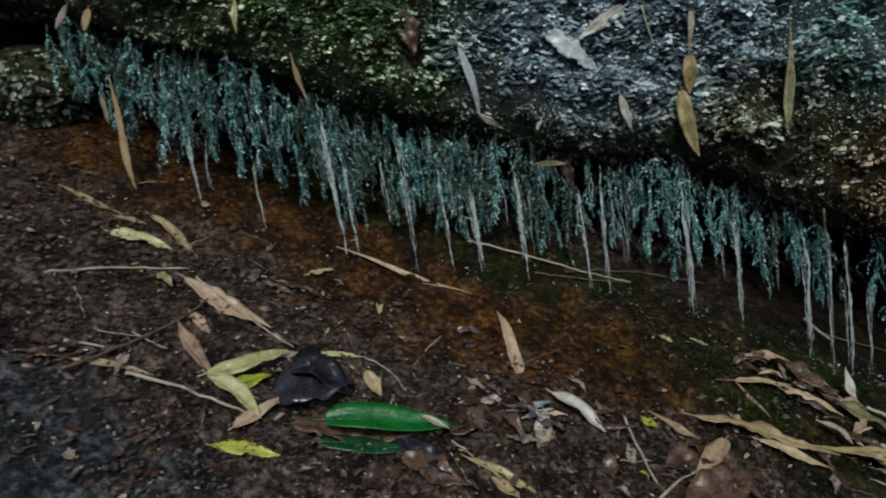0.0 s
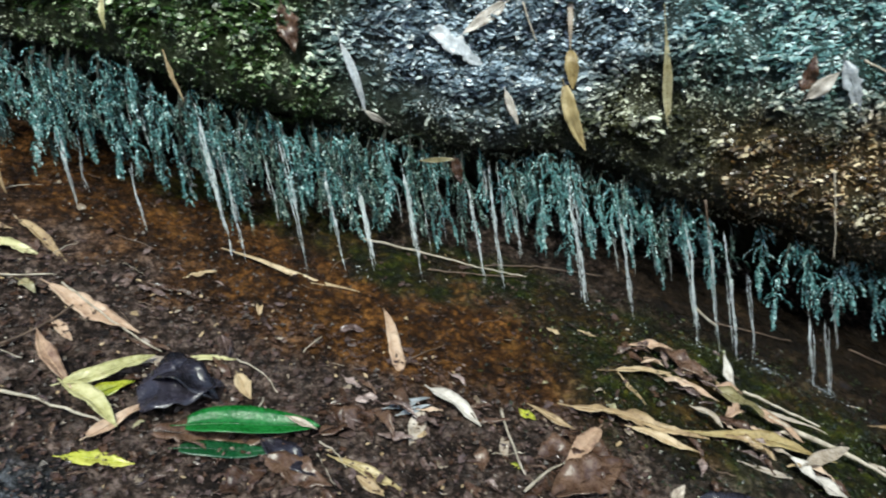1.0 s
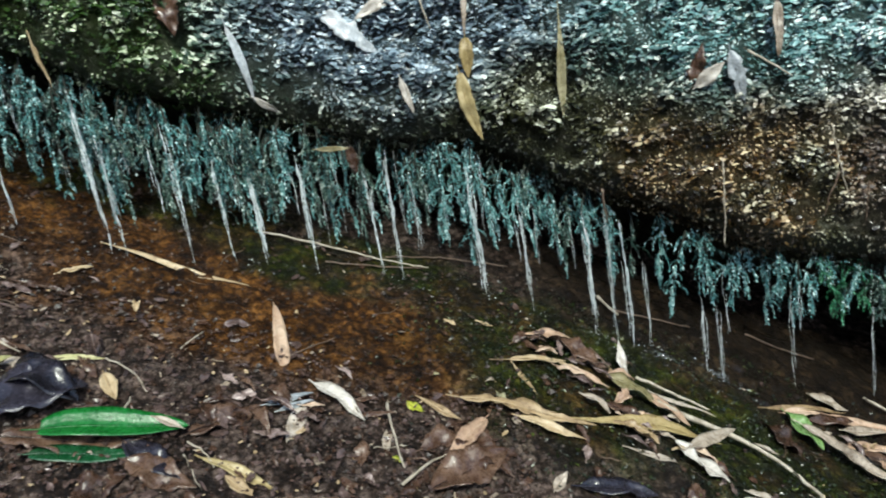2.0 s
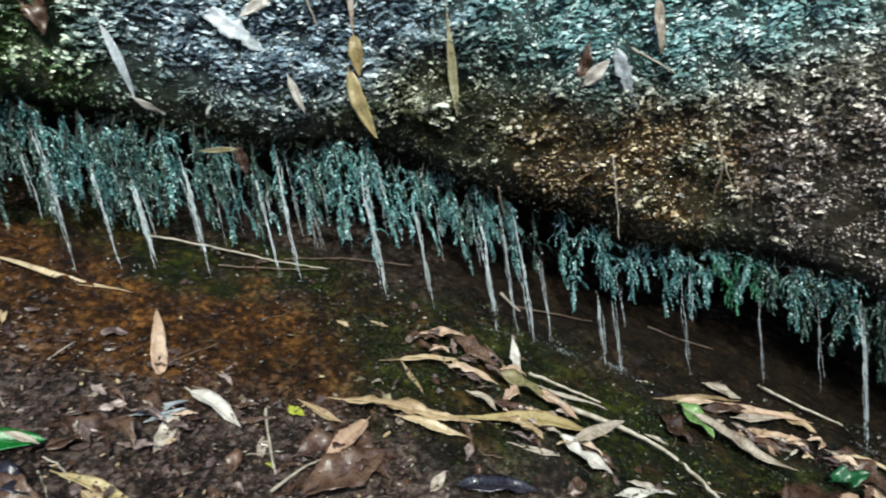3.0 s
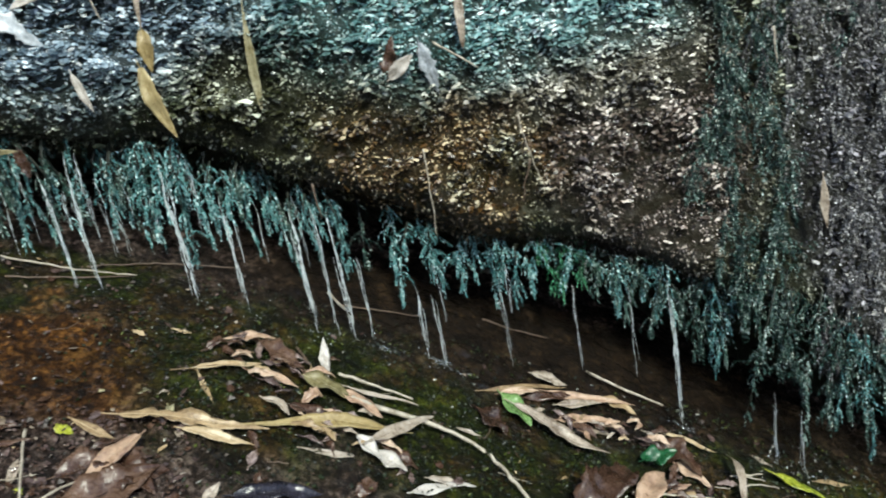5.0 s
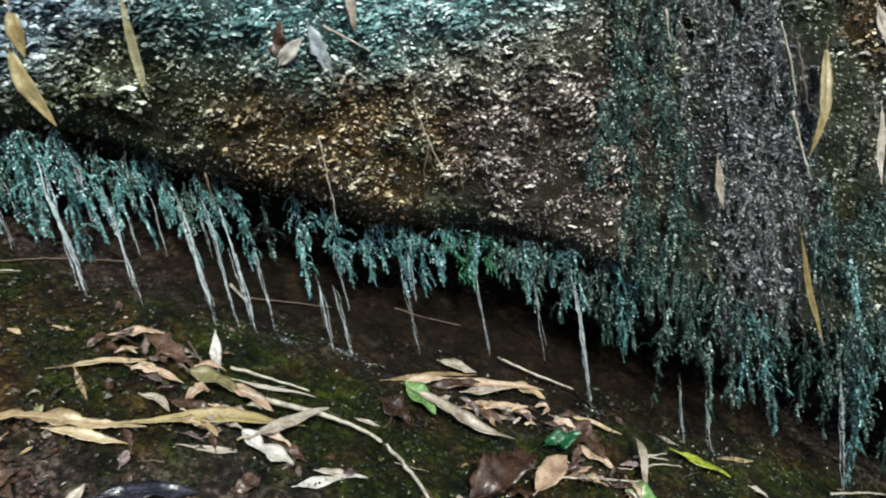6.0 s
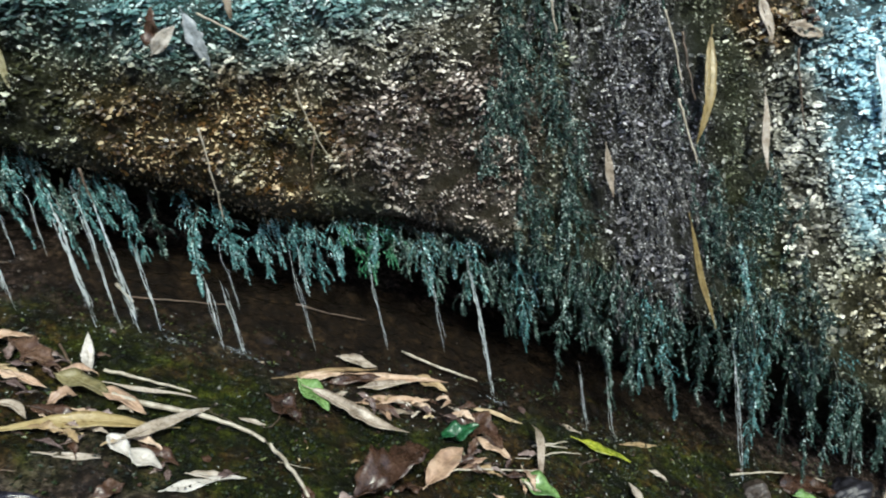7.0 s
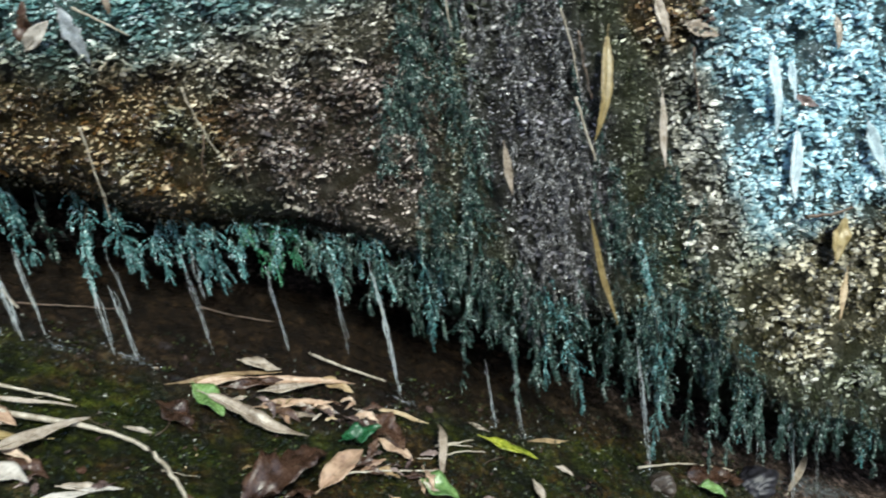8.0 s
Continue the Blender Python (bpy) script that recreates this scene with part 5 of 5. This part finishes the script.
def ground_moss():
    """Short dark moss over the lower part of the bed."""
    rnd = random.Random(23)
    verts, faces = [], []
    for _ in range(46000):
        x, y = rnd.uniform(-0.1, 2.1), rnd.uniform(0.7, 1.38)
        grow = max(bump(x, y, 0.25, 1.14, 0.24), bump(x, y, 0.7, 1.08, 0.32), bump(x, y, 1.15, 1.1, 0.34), bump(x, y, 1.6, 1.1, 0.3))
        if rnd.random() > grow * (0.55 + 1.2 * noise.noise((x * 13, y * 13, 2.0))):
            continue
        turn = rnd.uniform(0, 2 * math.pi)
        way = Vector((math.cos(turn), math.sin(turn), rnd.uniform(0.1, 0.9))).normalized()
        out = Vector((0.3 * rnd.gauss(0, 1) + 0.4, -0.3 + 0.3 * rnd.gauss(0, 1), 1))
        out = (out - way * out.dot(way)).normalized()
        size = rnd.uniform(0.004, 0.009)
        needle(verts, faces, Vector((x, y, ground_z(x, y) + rnd.uniform(0.0, 0.006))), way, out, size, size * rnd.uniform(0.35, 0.8))
    return mesh_from("ground_moss", verts, faces, BED_MOSS, False)


tagged(new("ground_moss", ground_moss()), "short dark green moss on the wet stream bed", "moss", kind="stuff")


# ---- rotting leaves and straws between the fresher ones ----
def rotting_leaves():
    rnd = random.Random(31)
    words = {BROWN: "dark brown rotting leaf on wet soil", CRUMB: "mauve-brown rotting leaf on wet soil", MOSSY: "stained half-rotted leaf on wet soil", TAN: "small tan scrap of leaf on wet soil", PALE: "small bleached scrap of leaf on wet soil"}
    for _ in range(150):
        x = rnd.uniform(-0.75, 1.75)
        y = rnd.uniform(0.62 + 0.16 * max(0.0, x + 0.2), 1.02 + 0.05 * x)
        mat = rnd.choices((BROWN, CRUMB, MOSSY, TAN, PALE), (9, 6, 3, 1.2, 0.7))[0]
        ang, long = rnd.uniform(0, 6.28), rnd.uniform(0.012, 0.045) if mat in (BROWN, CRUMB) else rnd.uniform(0.010, 0.028)
        fallen_leaf((x, y), (x + long * math.cos(ang), y + long * math.sin(ang)), long * rnd.uniform(0.25, 0.6), mat, words[mat], torn=1.0, wave=0.3,
                    fold=rnd.uniform(0.0, 0.8), lift=rnd.uniform(-0.001, 0.004), rise=rnd.uniform(0.0, 0.2), stalk=rnd.choice((0.0, 0.3)), lip=rnd.uniform(-0.4, 0.4))


def straws():
    rnd = random.Random(32)
    for _ in range(70):
        x = rnd.uniform(-0.9, 1.7)
        y = rnd.uniform(0.6 + 0.16 * max(0.0, x + 0.2), 1.15)
        ang, long = rnd.gauss(0.0, 0.9), rnd.uniform(0.012, 0.06)
        c = (x + 0.5 * long * math.cos(ang) + rnd.gauss(0, 0.003), y + 0.5 * long * math.sin(ang) + rnd.gauss(0, 0.003))
        pale = rnd.random() < 0.45
        twig(((x, y), c, (x + long * math.cos(ang), y + long * math.sin(ang))), rnd.uniform(0.0008, 0.002), TWIG if pale else TWIG_DARK,
             "short pale straw on wet soil" if pale else "short brown straw on wet soil", name="straw")


def leaf_heap(cx, cy, rx, ry, count, seed, high, mix=(3, 2, 4, 1.5, 4)):
    """Broken leaves washed together, one over another."""
    rnd = random.Random(seed)
    words = {PINK: "buff broken leaf in a washed-up heap", TAN: "tan broken leaf in a washed-up heap", CRUMB: "mauve-brown broken leaf in a washed-up heap", PALE: "bleached broken leaf in a washed-up heap", BROWN: "dark brown broken leaf in a washed-up heap"}
    for k in range(count):
        x, y = cx + rnd.gauss(0, 0.5) * rx, cy + rnd.gauss(0, 0.5) * ry
        mat = rnd.choices((PINK, TAN, CRUMB, PALE, BROWN), mix)[0]
        ang, long = rnd.gauss(-0.3, 0.7), rnd.uniform(0.018, 0.05)
        fallen_leaf((x, y), (x + long * math.cos(ang), y + long * math.sin(ang)), long * rnd.uniform(0.2, 0.42), mat, words[mat], torn=1.2, wave=0.35,
                    fold=rnd.uniform(0.0, 0.8), lift=high * k / count, rise=rnd.uniform(0.0, 0.25), curl=rnd.choice((0.0, 0.0, 0.25)), stalk=rnd.choice((0.0, 0.25)), lip=rnd.uniform(-0.5, 0.5))


rotting_leaves()
straws()
leaf_heap(0.245, 1.13, 0.10, 0.05, 24, 41, 0.014)
leaf_heap(0.30, 1.03, 0.10, 0.05, 18, 42, 0.012)
leaf_heap(0.80, 1.24, 0.13, 0.05, 26, 43, 0.014)
leaf_heap(0.90, 1.10, 0.13, 0.05, 20, 44, 0.012)
leaf_heap(-0.17, 0.86, 0.12, 0.06, 14, 45, 0.006, (0.6, 0.4, 5, 0.6, 6))


def soil_crumbs():
    """Loose crumbs of the bed itself."""
    rnd = random.Random(24)
    verts, faces = [], []
    for _ in range(24000):
        x, y = rnd.uniform(-1.3, 2.2), rnd.uniform(0.45, 1.5)
        if rnd.random() > 0.55 + 1.1 * noise.noise((x * 10, y * 10, 6.0)):
            continue
        turn = rnd.uniform(0, 2 * math.pi)
        way = Vector((math.cos(turn), math.sin(turn), rnd.uniform(-0.3, 0.8))).normalized()
        out = Vector((0.4 + rnd.gauss(0, 0.5), -0.3 + rnd.gauss(0, 0.5), 1))
        out = (out - way * out.dot(way)).normalized()
        size = rnd.uniform(0.002, 0.006)
        needle(verts, faces, Vector((x, y, ground_at(x, y)[2] + rnd.uniform(0.0, 0.003))), way, out, size, size * rnd.uniform(0.5, 1.1))
    return mesh_from("soil_crumbs", verts, faces, GROUND, False)


tagged(new("soil_crumbs", soil_crumbs()), "loose wet crumbs of soil and algae", "soil", kind="stuff")


# ---- thin water on the bed where the trickles land ----
def puddle(x, y, rx, ry, seed):
    rnd = random.Random(seed)
    n, rings = 56, 14
    verts, faces = [], []
    for j in range(rings + 1):
        f = j / rings
        for i in range(n):
            a = 2 * math.pi * i / n
            k = f * (1 + 0.5 * noise.noise((math.cos(a) * 1.5 + seed, math.sin(a) * 1.5, 0.3)))
            px, py = x + rx * k * math.cos(a), y + ry * k * math.sin(a)
            rip = 0.005 * noise.noise((px * 60, py * 60, seed))
            verts.append(Vector((px, py, ground_at(px, py)[2] + 0.0012 * (1 - f) + 0.5 * rip * (1 - f) - 0.001 * f)))
    for j in range(rings):
        for i in range(n):
            l = (i + 1) % n
            faces.append((j * n + i, j * n + l, (j + 1) * n + l, (j + 1) * n + i))
    tagged(new("puddle", mesh_from("puddle", verts, faces, FILM)), "thin rippling water where trickles land", "water", "puddles on the bed")


for k, (x, y, rx, ry) in enumerate(((0.40, 1.285, 0.03, 0.010), (0.50, 1.30, 0.035, 0.012), (0.97, 1.30, 0.025, 0.010), (1.97, 1.30, 0.13, 0.05))):
    puddle(x, y, rx, ry, k + 1)
